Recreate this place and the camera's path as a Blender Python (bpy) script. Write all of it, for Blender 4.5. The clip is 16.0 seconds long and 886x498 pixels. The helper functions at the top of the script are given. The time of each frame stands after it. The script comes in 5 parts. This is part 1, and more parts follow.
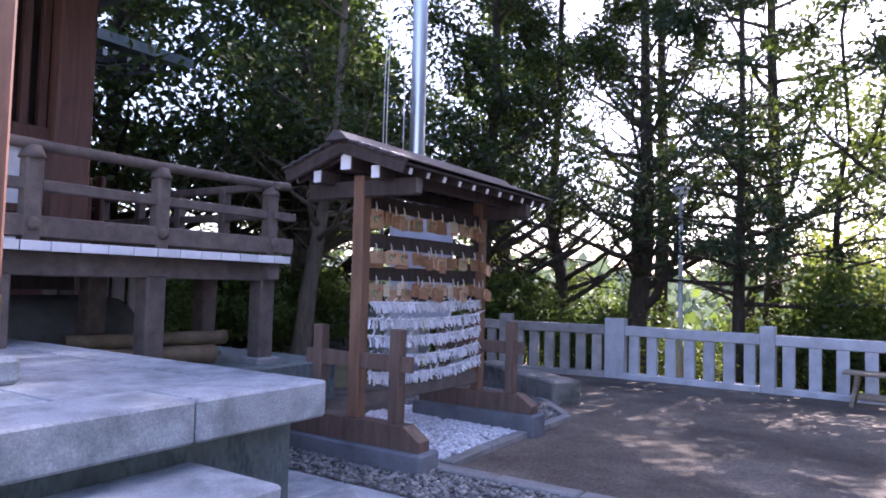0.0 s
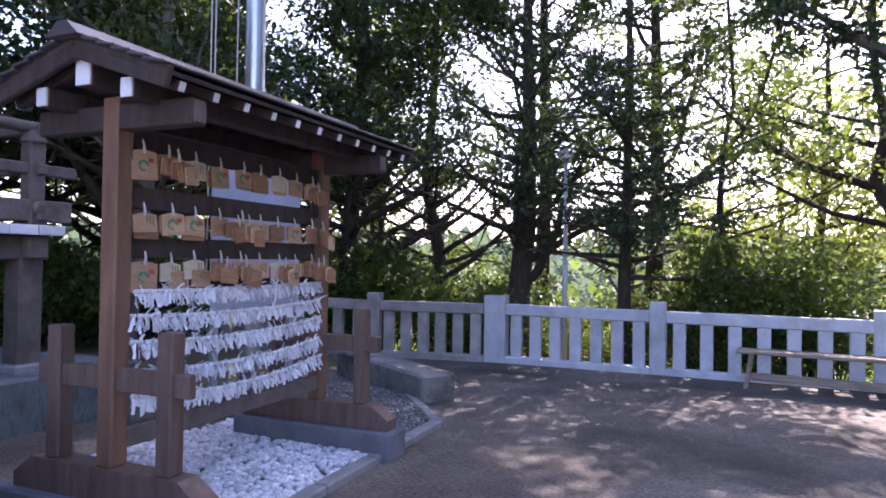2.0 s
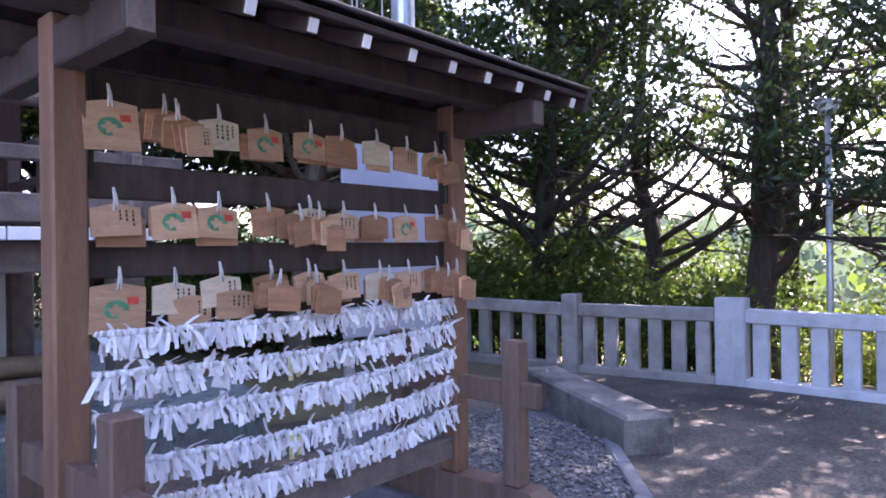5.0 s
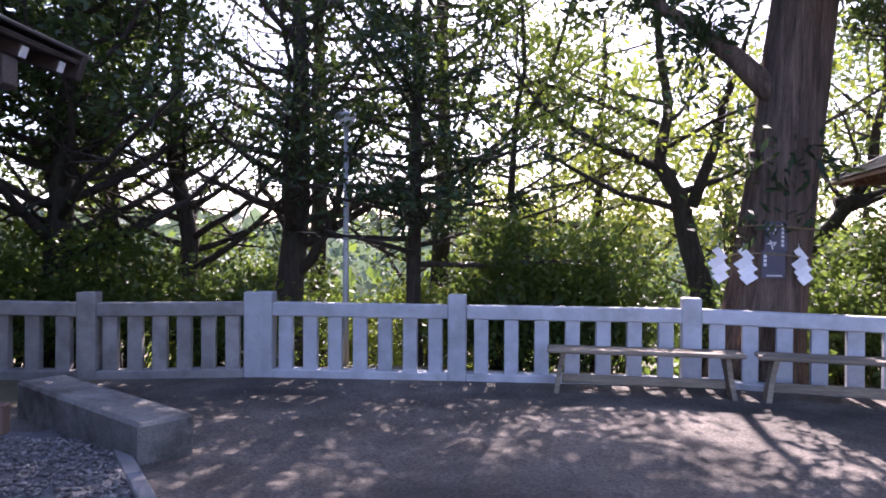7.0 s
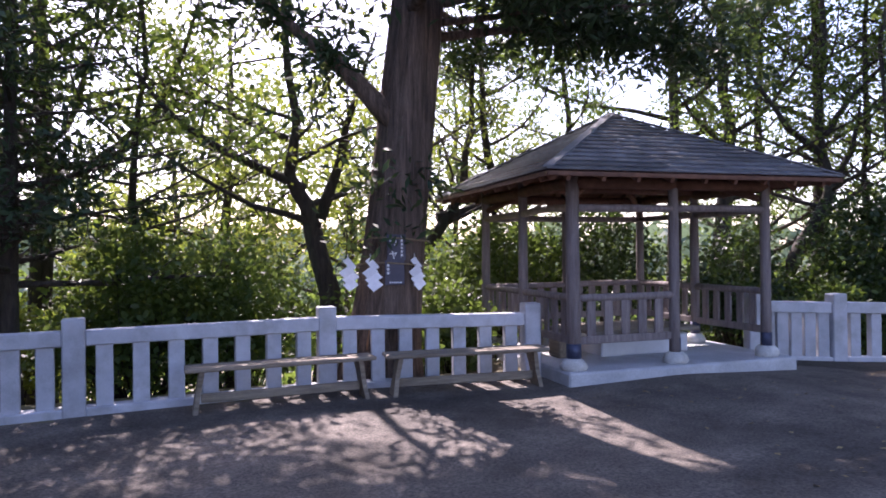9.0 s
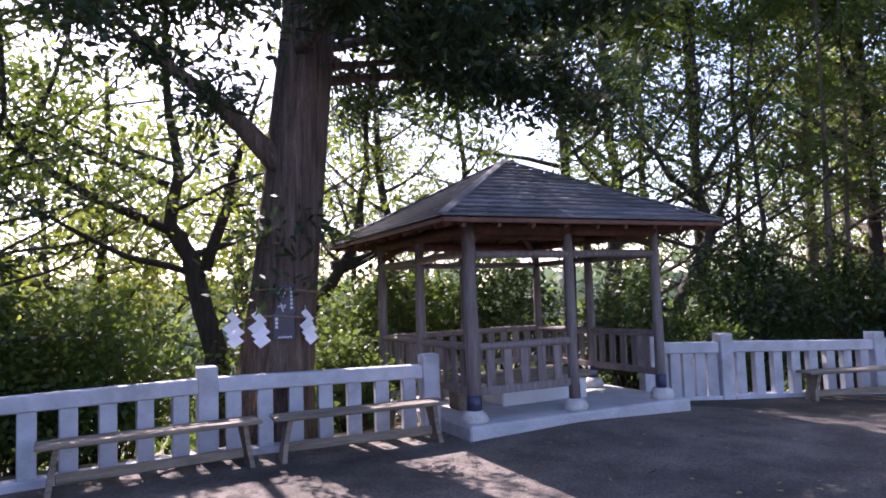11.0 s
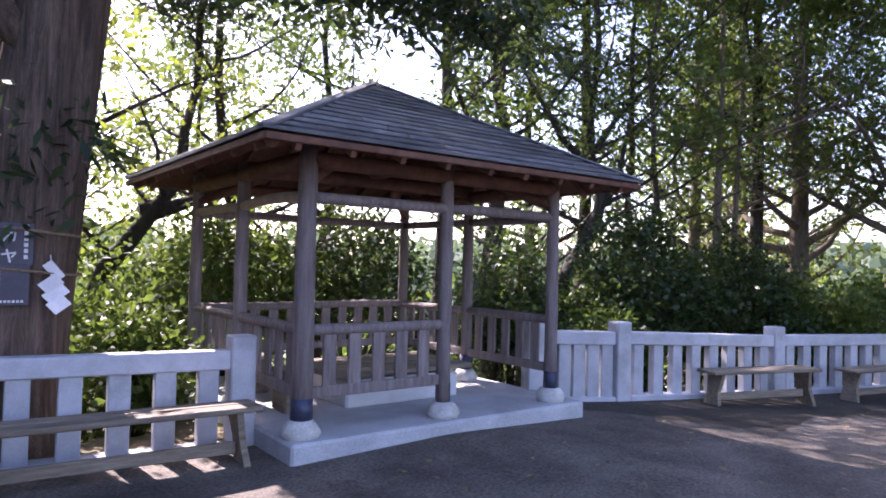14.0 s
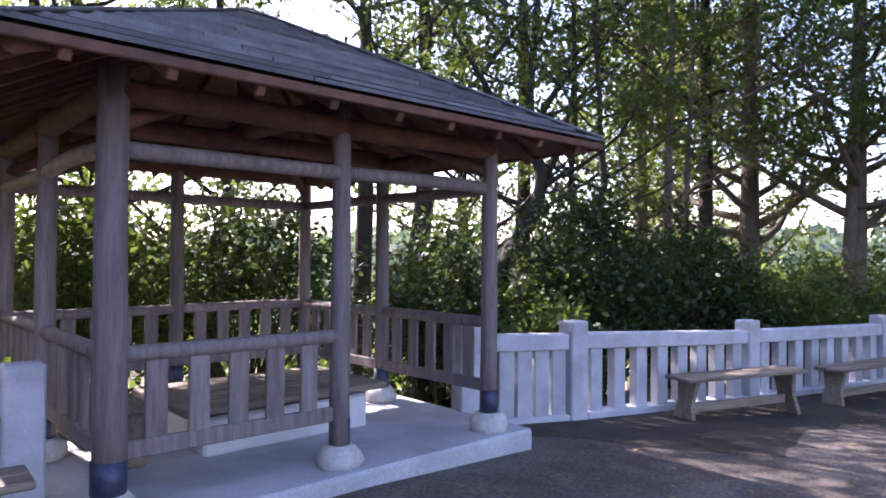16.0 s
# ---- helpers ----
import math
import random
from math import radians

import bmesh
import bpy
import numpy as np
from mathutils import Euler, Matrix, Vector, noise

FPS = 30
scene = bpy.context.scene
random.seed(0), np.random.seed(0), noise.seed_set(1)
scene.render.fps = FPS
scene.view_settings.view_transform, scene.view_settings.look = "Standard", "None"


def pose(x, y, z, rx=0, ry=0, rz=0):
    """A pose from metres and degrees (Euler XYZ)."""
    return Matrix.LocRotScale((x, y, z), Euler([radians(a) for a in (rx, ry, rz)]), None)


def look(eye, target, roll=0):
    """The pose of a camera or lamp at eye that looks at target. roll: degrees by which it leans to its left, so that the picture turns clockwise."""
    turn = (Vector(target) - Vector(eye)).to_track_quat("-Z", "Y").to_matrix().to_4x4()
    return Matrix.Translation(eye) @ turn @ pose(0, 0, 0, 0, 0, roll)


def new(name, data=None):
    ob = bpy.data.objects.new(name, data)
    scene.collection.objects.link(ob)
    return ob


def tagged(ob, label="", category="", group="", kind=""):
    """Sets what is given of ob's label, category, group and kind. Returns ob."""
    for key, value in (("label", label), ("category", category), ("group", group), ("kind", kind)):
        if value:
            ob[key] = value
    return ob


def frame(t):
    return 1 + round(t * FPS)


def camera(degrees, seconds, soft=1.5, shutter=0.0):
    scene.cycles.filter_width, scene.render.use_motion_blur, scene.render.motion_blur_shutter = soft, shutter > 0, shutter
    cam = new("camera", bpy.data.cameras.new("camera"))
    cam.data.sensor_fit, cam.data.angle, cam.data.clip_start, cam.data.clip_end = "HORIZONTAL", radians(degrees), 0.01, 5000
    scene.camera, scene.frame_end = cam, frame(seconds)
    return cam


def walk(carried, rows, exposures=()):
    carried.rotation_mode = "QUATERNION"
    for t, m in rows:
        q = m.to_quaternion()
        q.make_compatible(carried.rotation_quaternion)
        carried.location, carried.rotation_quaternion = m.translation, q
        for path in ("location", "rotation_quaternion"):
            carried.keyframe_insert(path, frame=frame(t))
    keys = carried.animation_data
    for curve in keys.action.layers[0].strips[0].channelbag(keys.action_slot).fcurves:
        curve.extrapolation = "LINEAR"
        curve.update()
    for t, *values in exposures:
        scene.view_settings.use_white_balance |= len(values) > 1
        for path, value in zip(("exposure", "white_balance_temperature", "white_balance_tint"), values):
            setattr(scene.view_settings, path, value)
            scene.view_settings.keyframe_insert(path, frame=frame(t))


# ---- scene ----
cam = camera(66.7, 16.0, soft=1.8)
EXPOSURE, KELVIN, TINT = 1.95, 6100.0, 35.0
PATH = [
    (0, (1.224, 0.438, 1.425), (-0.128, 1.909, 1.528), 1.5),
    (0.5, (1.038, 0.702, 1.435), (-0.201, 2.27, 1.511), 1.8),
    (1, (0.854, 0.978, 1.448), (-0.27, 2.632, 1.511), 0.7),
    (1.5, (0.697, 1.387, 1.462), (-0.494, 2.993, 1.519), 0.6),
    (2, (0.518, 1.787, 1.448), (-0.564, 3.469, 1.48), 0.8),
    (2.5, (0.341, 2.204, 1.456), (-0.752, 3.878, 1.478), 1.2),
    (3, (0.14, 2.602, 1.475), (-1.198, 4.088, 1.481), 2.0),
    (3.5, (-0.071, 2.917, 1.483), (-1.513, 4.303, 1.499), 1.2),
    (3.7, (-0.137, 3.017, 1.49), (-1.622, 4.357, 1.503), 0.3),
    (5.8, (-0.34, 3.324, 1.514), (-1.898, 4.578, 1.515), -0.8),
    (6, (-0.342, 3.353, 1.515), (-1.762, 4.761, 1.517), -0.7),
    (6.5, (-0.291, 3.456, 1.503), (-1.26, 5.206, 1.492), -0.1),
    (7, (-0.264, 3.481, 1.494), (-0.74, 5.424, 1.478), 0.3),
    (7.5, (-0.294, 3.432, 1.495), (-0.252, 5.431, 1.493), 0.0),
    (8, (-0.395, 3.43, 1.509), (0.03, 5.385, 1.501), -0.3),
    (8.5, (-0.426, 3.444, 1.532), (0.198, 5.344, 1.531), 0.1),
    (9, (-0.434, 3.452, 1.547), (0.172, 5.358, 1.551), -0.7),
    (9.2, (-0.431, 3.46, 1.55), (0.195, 5.359, 1.588), -0.6),
    (11.3, (-0.193, 3.811, 1.578), (0.744, 5.572, 1.712), -2.2),
    (11.5, (-0.141, 3.892, 1.577), (0.846, 5.629, 1.667), -1.8),
    (12, (0.039, 4.228, 1.564), (1.195, 5.856, 1.682), -1.5),
    (12.5, (0.268, 4.578, 1.544), (1.483, 6.166, 1.609), -0.9),
    (13, (0.507, 4.906, 1.535), (1.624, 6.565, 1.586), -0.2),
    (13.5, (0.754, 5.224, 1.53), (1.908, 6.857, 1.56), 1.1),
    (14, (1.014, 5.531, 1.517), (2.218, 7.128, 1.562), 1.4),
    (14.5, (1.27, 5.856, 1.501), (2.569, 7.377, 1.552), 1.1),
    (15, (1.582, 6.139, 1.489), (2.963, 7.585, 1.526), 0.2),
    (15.5, (1.927, 6.419, 1.483), (3.218, 7.946, 1.519), -0.3),
    (16, (2.254, 6.725, 1.481), (3.602, 8.202, 1.506), 0.4),
]
walk(cam, [(t, look(eye, target, roll)) for t, eye, target, roll in PATH], exposures=[(t, EXPOSURE + d, KELVIN, TINT) for t, d in ((0.0, 0.2), (2.5, 0.2), (3.5, 0.4), (6.0, 0.8), (6.5, 0.3), (7.0, -0.02), (8.0, -0.25), (9.0, -0.33), (12.0, -0.25), (14.0, 0.05), (15.5, 0.2), (16.0, 0.12))])

# ---- light ----
SUN_EL, SUN_AZ = 43.0, -5.0          # degrees; azimuth from +y towards +x
world = bpy.data.worlds.new("sky")
world.use_nodes = True
scene.world = world
wn = world.node_tree
sky = wn.nodes.new("ShaderNodeTexSky")
sky.sky_type = "NISHITA"
sky.sun_disc = False
sky.sun_elevation, sky.sun_rotation = radians(SUN_EL), radians(SUN_AZ)
sky.dust_density, sky.air_density = 1.6, 1.0
wn.nodes["Background"].inputs["Strength"].default_value = 0.15
wn.links.new(sky.outputs[0], wn.nodes["Background"].inputs[0])
sun = new("sun", bpy.data.lights.new("sun", "SUN"))
sun.data.energy, sun.data.angle, sun.data.color = 5.0, radians(0.6), (1.0, 0.93, 0.82)
sd = Vector((math.sin(radians(SUN_AZ)) * math.cos(radians(SUN_EL)), math.cos(radians(SUN_AZ)) * math.cos(radians(SUN_EL)), math.sin(radians(SUN_EL))))
sun.matrix_basis = look(sd * 60, (0, 0, 0))


# ---- materials ----
def mat(name, dark, light, size=6.0, fine=60.0, rough=0.8, bump=0.25, metal=0.0, stretch=(1, 1, 1), stain=None, stain_size=1.2, stain_amount=0.5, island=False, spec=0.4, vary=0.12, grit=0.5):
    """Two colours mixed by noise at two scales, with grit, optional stains and relief."""
    m = bpy.data.materials.new(name)
    m.use_nodes = True
    nt = m.node_tree
    nd, ln = nt.nodes, nt.links
    p = nd["Principled BSDF"]
    p.inputs["Roughness"].default_value, p.inputs["Metallic"].default_value = rough, metal
    p.inputs["Specular IOR Level"].default_value = spec
    tc, info = nd.new("ShaderNodeTexCoord"), nd.new("ShaderNodeObjectInfo")
    mp = nd.new("ShaderNodeMapping")
    mp.inputs["Scale"].default_value = stretch
    off = nd.new("ShaderNodeVectorMath")
    off.operation = "SCALE"
    off.inputs[0].default_value = (17.0, 31.0, 23.0)
    ln.new(info.outputs["Random"], off.inputs["Scale"])
    ln.new(off.outputs[0], mp.inputs["Location"])
    ln.new(tc.outputs["Object"], mp.inputs["Vector"])

    def noise_node(scale, detail, rgh=0.6):
        n = nd.new("ShaderNodeTexNoise")
        n.inputs["Scale"].default_value, n.inputs["Detail"].default_value, n.inputs["Roughness"].default_value = scale, detail, rgh
        ln.new(mp.outputs[0], n.inputs["Vector"])
        return n

    def ramp(src, a, b):
        r = nd.new("ShaderNodeMapRange")
        r.inputs["From Min"].default_value, r.inputs["From Max"].default_value = a, b
        ln.new(src, r.inputs["Value"])
        return r.outputs[0]

    def mix(fac, a, b, kind="MIX"):
        x = nd.new("ShaderNodeMix")
        x.data_type, x.blend_type = "RGBA", kind
        if isinstance(fac, float):
            x.inputs[0].default_value = fac
        else:
            ln.new(fac, x.inputs[0])
        for i, c in ((6, a), (7, b)):
            if isinstance(c, tuple):
                x.inputs[i].default_value = (*c, 1)
            else:
                ln.new(c, x.inputs[i])
        return x.outputs[2]

    coarse, small = noise_node(size, 6), noise_node(fine, 4, 0.7)
    col = mix(ramp(coarse.outputs["Fac"], 0.3, 0.7), dark, light)
    if stain:
        st = noise_node(stain_size, 5, 0.65)
        k = nd.new("ShaderNodeMath")
        k.operation = "MULTIPLY"
        k.inputs[1].default_value = stain_amount
        ln.new(ramp(st.outputs["Fac"], 0.48, 0.68), k.inputs[0])
        col = mix(k.outputs[0], col, stain)
    gr = ramp(small.outputs["Fac"], 0.25, 0.75)
    gm = nd.new("ShaderNodeMapRange")
    gm.inputs["To Min"].default_value, gm.inputs["To Max"].default_value = 1 - grit * 0.5, 1 + grit * 0.5
    ln.new(gr, gm.inputs["Value"])
    rnd = nd.new("ShaderNodeMapRange")
    rnd.inputs["To Min"].default_value, rnd.inputs["To Max"].default_value = 1 - vary, 1 + vary
    if island:
        ge = nd.new("ShaderNodeNewGeometry")
        ln.new(ge.outputs["Random Per Island"], rnd.inputs["Value"])
    else:
        ln.new(info.outputs["Random"], rnd.inputs["Value"])
    mu = nd.new("ShaderNodeMath")
    mu.operation = "MULTIPLY"
    ln.new(gm.outputs[0], mu.inputs[0])
    ln.new(rnd.outputs[0], mu.inputs[1])
    hs = nd.new("ShaderNodeHueSaturation")
    ln.new(mu.outputs[0], hs.inputs["Value"])
    ln.new(col, hs.inputs["Color"])
    ln.new(hs.outputs[0], p.inputs["Base Color"])
    if bump:
        b = nd.new("ShaderNodeBump")
        b.inputs["Strength"].default_value, b.inputs["Distance"].default_value = bump, 0.01
        ad = nd.new("ShaderNodeMath")
        ad.operation = "ADD"
        ln.new(small.outputs["Fac"], ad.inputs[0])
        ln.new(coarse.outputs["Fac"], ad.inputs[1])
        ln.new(ad.outputs[0], b.inputs["Height"])
        ln.new(b.outputs[0], p.inputs["Normal"])
    return m


def leaf_mat(name, dark, light, rough=0.45, trans=0.35, glow=(0.35, 0.45, 0.05)):
    """Leaves: coloured leaf by leaf, with light coming through them."""
    m = bpy.data.materials.new(name)
    m.use_nodes = True
    nt = m.node_tree
    nd, ln = nt.nodes, nt.links
    p = nd["Principled BSDF"]
    p.inputs["Roughness"].default_value = rough
    p.inputs["Specular IOR Level"].default_value = 0.35
    ge = nd.new("ShaderNodeNewGeometry")
    x = nd.new("ShaderNodeMix")
    x.data_type = "RGBA"
    x.inputs[6].default_value, x.inputs[7].default_value = (*dark, 1), (*light, 1)
    ln.new(ge.outputs["Random Per Island"], x.inputs[0])
    ln.new(x.outputs[2], p.inputs["Base Color"])
    tr = nd.new("ShaderNodeBsdfTranslucent")
    y = nd.new("ShaderNodeMix")
    y.data_type = "RGBA"
    y.inputs[0].default_value = 0.6
    ln.new(x.outputs[2], y.inputs[6])
    y.inputs[7].default_value = (*glow, 1)
    ln.new(y.outputs[2], tr.inputs["Color"])
    ms = nd.new("ShaderNodeMixShader")
    ms.inputs[0].default_value = trans
    ln.new(p.outputs[0], ms.inputs[1])
    ln.new(tr.outputs[0], ms.inputs[2])
    ln.new(ms.outputs[0], nd["Material Output"].inputs["Surface"])
    return m


GRAN = mat("pale_granite", (0.25, 0.285, 0.315), (0.42, 0.46, 0.50), 6, 90, 0.72, 0.4, stain=(0.13, 0.155, 0.155), stain_size=4.0, stain_amount=0.65, grit=0.7)
FENCE = mat("painted_concrete", (0.40, 0.41, 0.45), (0.54, 0.55, 0.59), 4, 90, 0.7, 0.12, stain=(0.25, 0.25, 0.24), stain_size=3.0, stain_amount=0.5, grit=0.25)
FENCEOLD = mat("weathered_bare_concrete", (0.25, 0.235, 0.225), (0.39, 0.37, 0.36), 4, 90, 0.8, 0.2, stain=(0.15, 0.14, 0.12), stain_size=3.0, stain_amount=0.6, grit=0.4)
LOWWALL = mat("dirty_concrete", (0.12, 0.115, 0.105), (0.25, 0.24, 0.22), 3, 70, 0.9, 0.4, stain=(0.06, 0.055, 0.045), stain_size=3.5, stain_amount=0.75, grit=0.8)
CONC = mat("grey_concrete", (0.17, 0.17, 0.17), (0.3, 0.3, 0.3), 3, 80, 0.85, 0.25, stain=(0.14, 0.14, 0.13), stain_amount=0.6)
SLABM = mat("pavilion_concrete", (0.36, 0.37, 0.39), (0.50, 0.51, 0.53), 3, 70, 0.8, 0.15, stain=(0.27, 0.26, 0.25), stain_amount=0.5)
DARKSTONE = mat("blue_grey_stone", (0.13, 0.14, 0.16), (0.22, 0.23, 0.26), 5, 90, 0.8, 0.2, stain=(0.08, 0.08, 0.08), stain_amount=0.5)
MOSSWALL = mat("stained_plinth", (0.06, 0.085, 0.09), (0.2, 0.245, 0.245), 5, 40, 0.7, 0.4, stretch=(1, 1, 0.45), stain=(0.015, 0.022, 0.025), stain_size=5, stain_amount=0.95, grit=0.9)
WHITEST = mat("rough_white_stone", (0.48, 0.47, 0.45), (0.66, 0.65, 0.62), 9, 60, 0.8, 0.5, stain=(0.32, 0.3, 0.27), stain_size=5, stain_amount=0.5)
ASPH = mat("worn_asphalt", (0.074, 0.061, 0.05), (0.175, 0.15, 0.125), 1.6, 42, 0.9, 0.8, stain=(0.036, 0.031, 0.027), stain_size=0.55, stain_amount=0.85, grit=1.7)
DIRT = mat("forest_floor", (0.085, 0.066, 0.046), (0.19, 0.155, 0.09), 0.8, 25, 0.95, 0.6, stain=(0.15, 0.18, 0.05), stain_size=0.3, stain_amount=0.45)
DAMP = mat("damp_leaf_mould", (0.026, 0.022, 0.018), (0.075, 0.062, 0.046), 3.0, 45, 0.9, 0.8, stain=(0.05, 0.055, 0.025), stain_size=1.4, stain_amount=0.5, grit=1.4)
GRAVD = mat("dark_gravel", (0.06, 0.06, 0.065), (0.19, 0.19, 0.2), 45, 130, 0.9, 0.8)
PEBW = mat("white_pebble", (0.55, 0.56, 0.6), (0.8, 0.8, 0.82), 9, 60, 0.6, 0.2, island=True, vary=0.2)
PEBG = mat("grey_pebble", (0.14, 0.13, 0.12), (0.3, 0.29, 0.27), 9, 60, 0.7, 0.2, island=True, vary=0.4)
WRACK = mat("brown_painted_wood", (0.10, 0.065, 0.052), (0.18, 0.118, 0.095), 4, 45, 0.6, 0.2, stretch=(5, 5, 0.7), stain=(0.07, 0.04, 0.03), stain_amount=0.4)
# sunlight on the rack posts is put into this lighter, warmer brown
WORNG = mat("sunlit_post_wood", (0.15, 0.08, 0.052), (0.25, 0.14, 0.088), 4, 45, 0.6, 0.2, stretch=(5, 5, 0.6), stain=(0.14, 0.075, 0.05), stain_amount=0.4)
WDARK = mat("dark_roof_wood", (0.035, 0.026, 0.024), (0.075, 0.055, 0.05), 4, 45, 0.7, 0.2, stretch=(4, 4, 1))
ROOFSH = mat("dark_metal_roof", (0.05, 0.045, 0.05), (0.1, 0.09, 0.1), 5, 60, 0.38, 0.1, spec=0.5)
CAPW = mat("white_paint", (0.68, 0.69, 0.74), (0.8, 0.8, 0.83), 8, 60, 0.6, 0.05, grit=0.15)
LOGW = mat("weathered_log", (0.15, 0.12, 0.12), (0.29, 0.245, 0.235), 5, 50, 0.75, 0.3, stretch=(6, 6, 0.5), stain=(0.11, 0.085, 0.08), stain_amount=0.5)
LOGB = mat("brown_roof_log", (0.10, 0.045, 0.028), (0.2, 0.095, 0.06), 5, 50, 0.7, 0.3, stretch=(2, 2, 2), stain=(0.06, 0.03, 0.02), stain_amount=0.5)
LOGP = mat("pale_log", (0.26, 0.2, 0.15), (0.4, 0.32, 0.25), 5, 50, 0.7, 0.2, stretch=(2, 2, 2))
SLATE = mat("grey_roof_slate", (0.065, 0.068, 0.08), (0.15, 0.155, 0.175), 4, 60, 0.5, 0.25, stain=(0.2, 0.19, 0.17), stain_size=2.5, stain_amount=0.4, vary=0.32)
SLEEVE = mat("dark_blue_sleeve", (0.035, 0.04, 0.075), (0.07, 0.08, 0.13), 8, 50, 0.45, 0.1, metal=0.3)
BENCHW = mat("weathered_bench_wood", (0.17, 0.135, 0.1), (0.32, 0.265, 0.2), 5, 50, 0.8, 0.35, stretch=(0.7, 7, 7), stain=(0.1, 0.085, 0.07), stain_amount=0.6)
BARK = mat("stringy_cedar_bark", (0.045, 0.032, 0.025), (0.22, 0.155, 0.12), 3.2, 26, 0.95, 1.0, stretch=(6, 6, 0.3), stain=(0.045, 0.035, 0.03), stain_size=2.0, stain_amount=0.5, grit=1.0)
BARKR = mat("peeled_red_bark", (0.16, 0.07, 0.035), (0.36, 0.2, 0.1), 5, 30, 0.9, 0.8, stretch=(7, 7, 0.4))
BARKD = mat("dark_bark", (0.026, 0.021, 0.018), (0.07, 0.056, 0.046), 6, 40, 0.95, 0.8, stretch=(3, 3, 0.7), stain=(0.05, 0.06, 0.035), stain_amount=0.5)
BARKG = mat("grey_brown_bark", (0.1, 0.08, 0.06), (0.2, 0.165, 0.125), 6, 40, 0.95, 0.7, stretch=(3, 3, 0.7))
STEEL = mat("brushed_steel", (0.5, 0.52, 0.56), (0.62, 0.64, 0.68), 3, 60, 0.32, 0.03, metal=0.9, stretch=(1, 1, 0.1), grit=0.1)
GALV = mat("galvanised_metal", (0.35, 0.37, 0.38), (0.5, 0.52, 0.53), 5, 50, 0.5, 0.05, metal=0.4)
BOARDG = mat("pale_grey_board", (0.36, 0.38, 0.46), (0.46, 0.48, 0.56), 2, 60, 0.6, 0.05, grit=0.15)
PLASTER = mat("white_plaster", (0.6, 0.6, 0.62), (0.74, 0.74, 0.75), 3, 60, 0.8, 0.08, grit=0.15)
SHRINEW = mat("red_brown_shrine_wood", (0.07, 0.032, 0.024), (0.13, 0.062, 0.046), 4, 40, 0.65, 0.2, stretch=(6, 6, 0.6))
RAILW = mat("grey_brown_rail_wood", (0.1, 0.078, 0.07), (0.185, 0.15, 0.135), 4, 40, 0.75, 0.25, stretch=(2, 2, 2), stain=(0.07, 0.06, 0.055), stain_amount=0.5)
COPPER = mat("green_copper_roof", (0.08, 0.11, 0.11), (0.16, 0.2, 0.2), 5, 50, 0.5, 0.15)
BAMBOO = mat("old_bamboo_culm", (0.16, 0.11, 0.065), (0.3, 0.22, 0.14), 5, 50, 0.6, 0.2)
BLACKM = mat("black_metal", (0.012, 0.012, 0.013), (0.03, 0.03, 0.032), 8, 60, 0.5, 0.1)
EMA_A = mat("plaque_pine", (0.44, 0.26, 0.15), (0.6, 0.39, 0.25), 5, 60, 0.65, 0.1, stretch=(1, 0.6, 6), vary=0.18)
EMA_B = mat("plaque_aged_pine", (0.27, 0.135, 0.07), (0.43, 0.235, 0.135), 5, 60, 0.65, 0.1, stretch=(1, 0.6, 6), vary=0.2)
EMA_C = mat("plaque_new_pine", (0.58, 0.47, 0.33), (0.7, 0.6, 0.46), 5, 60, 0.65, 0.1, stretch=(1, 0.6, 6), vary=0.1)
STRING = mat("white_string", (0.5, 0.48, 0.46), (0.66, 0.64, 0.62), 20, 80, 0.9, 0.1)
INK = mat("black_ink", (0.02, 0.02, 0.02), (0.05, 0.05, 0.05), 20, 80, 0.8, 0.0)
PRED = mat("red_print", (0.5, 0.06, 0.04), (0.6, 0.1, 0.07), 20, 80, 0.7, 0.0)
PGREEN = mat("green_print", (0.05, 0.2, 0.1), (0.12, 0.32, 0.2), 20, 80, 0.7, 0.0)
PAPER = mat("white_paper", (0.66, 0.67, 0.72), (0.82, 0.82, 0.86), 9, 60, 0.8, 0.1, island=True, vary=0.2, grit=0.15)
PAPERY = mat("yellowed_paper", (0.45, 0.42, 0.2), (0.6, 0.58, 0.32), 9, 60, 0.8, 0.1)
ROPE = mat("straw_rope", (0.17, 0.12, 0.075), (0.3, 0.23, 0.15), 30, 90, 0.9, 0.5)
SIGNM = mat("slate_blue_sign", (0.055, 0.05, 0.075), (0.085, 0.08, 0.11), 6, 60, 0.5, 0.05, grit=0.15)
SIGNT = mat("sign_white_lettering", (0.6, 0.6, 0.62), (0.7, 0.7, 0.72), 20, 80, 0.7, 0.0)
GLOBE = mat("frosted_lamp_glass", (0.6, 0.6, 0.58), (0.7, 0.7, 0.68), 6, 60, 0.3, 0.0)
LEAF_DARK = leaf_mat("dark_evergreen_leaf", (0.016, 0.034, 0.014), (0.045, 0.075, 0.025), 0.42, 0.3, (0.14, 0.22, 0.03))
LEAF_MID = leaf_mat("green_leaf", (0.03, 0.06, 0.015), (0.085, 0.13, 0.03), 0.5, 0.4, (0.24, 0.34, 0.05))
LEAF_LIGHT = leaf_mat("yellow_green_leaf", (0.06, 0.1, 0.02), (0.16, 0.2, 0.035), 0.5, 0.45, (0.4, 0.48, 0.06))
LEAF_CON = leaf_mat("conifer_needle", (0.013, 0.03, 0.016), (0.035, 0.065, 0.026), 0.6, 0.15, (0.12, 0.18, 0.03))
# air haze over distance is put into this paler, bluer leaf colour
LEAF_FAR = leaf_mat("haze_painted_leaf", (0.07, 0.11, 0.085), (0.14, 0.19, 0.12), 0.7, 0.3, (0.22, 0.3, 0.14))
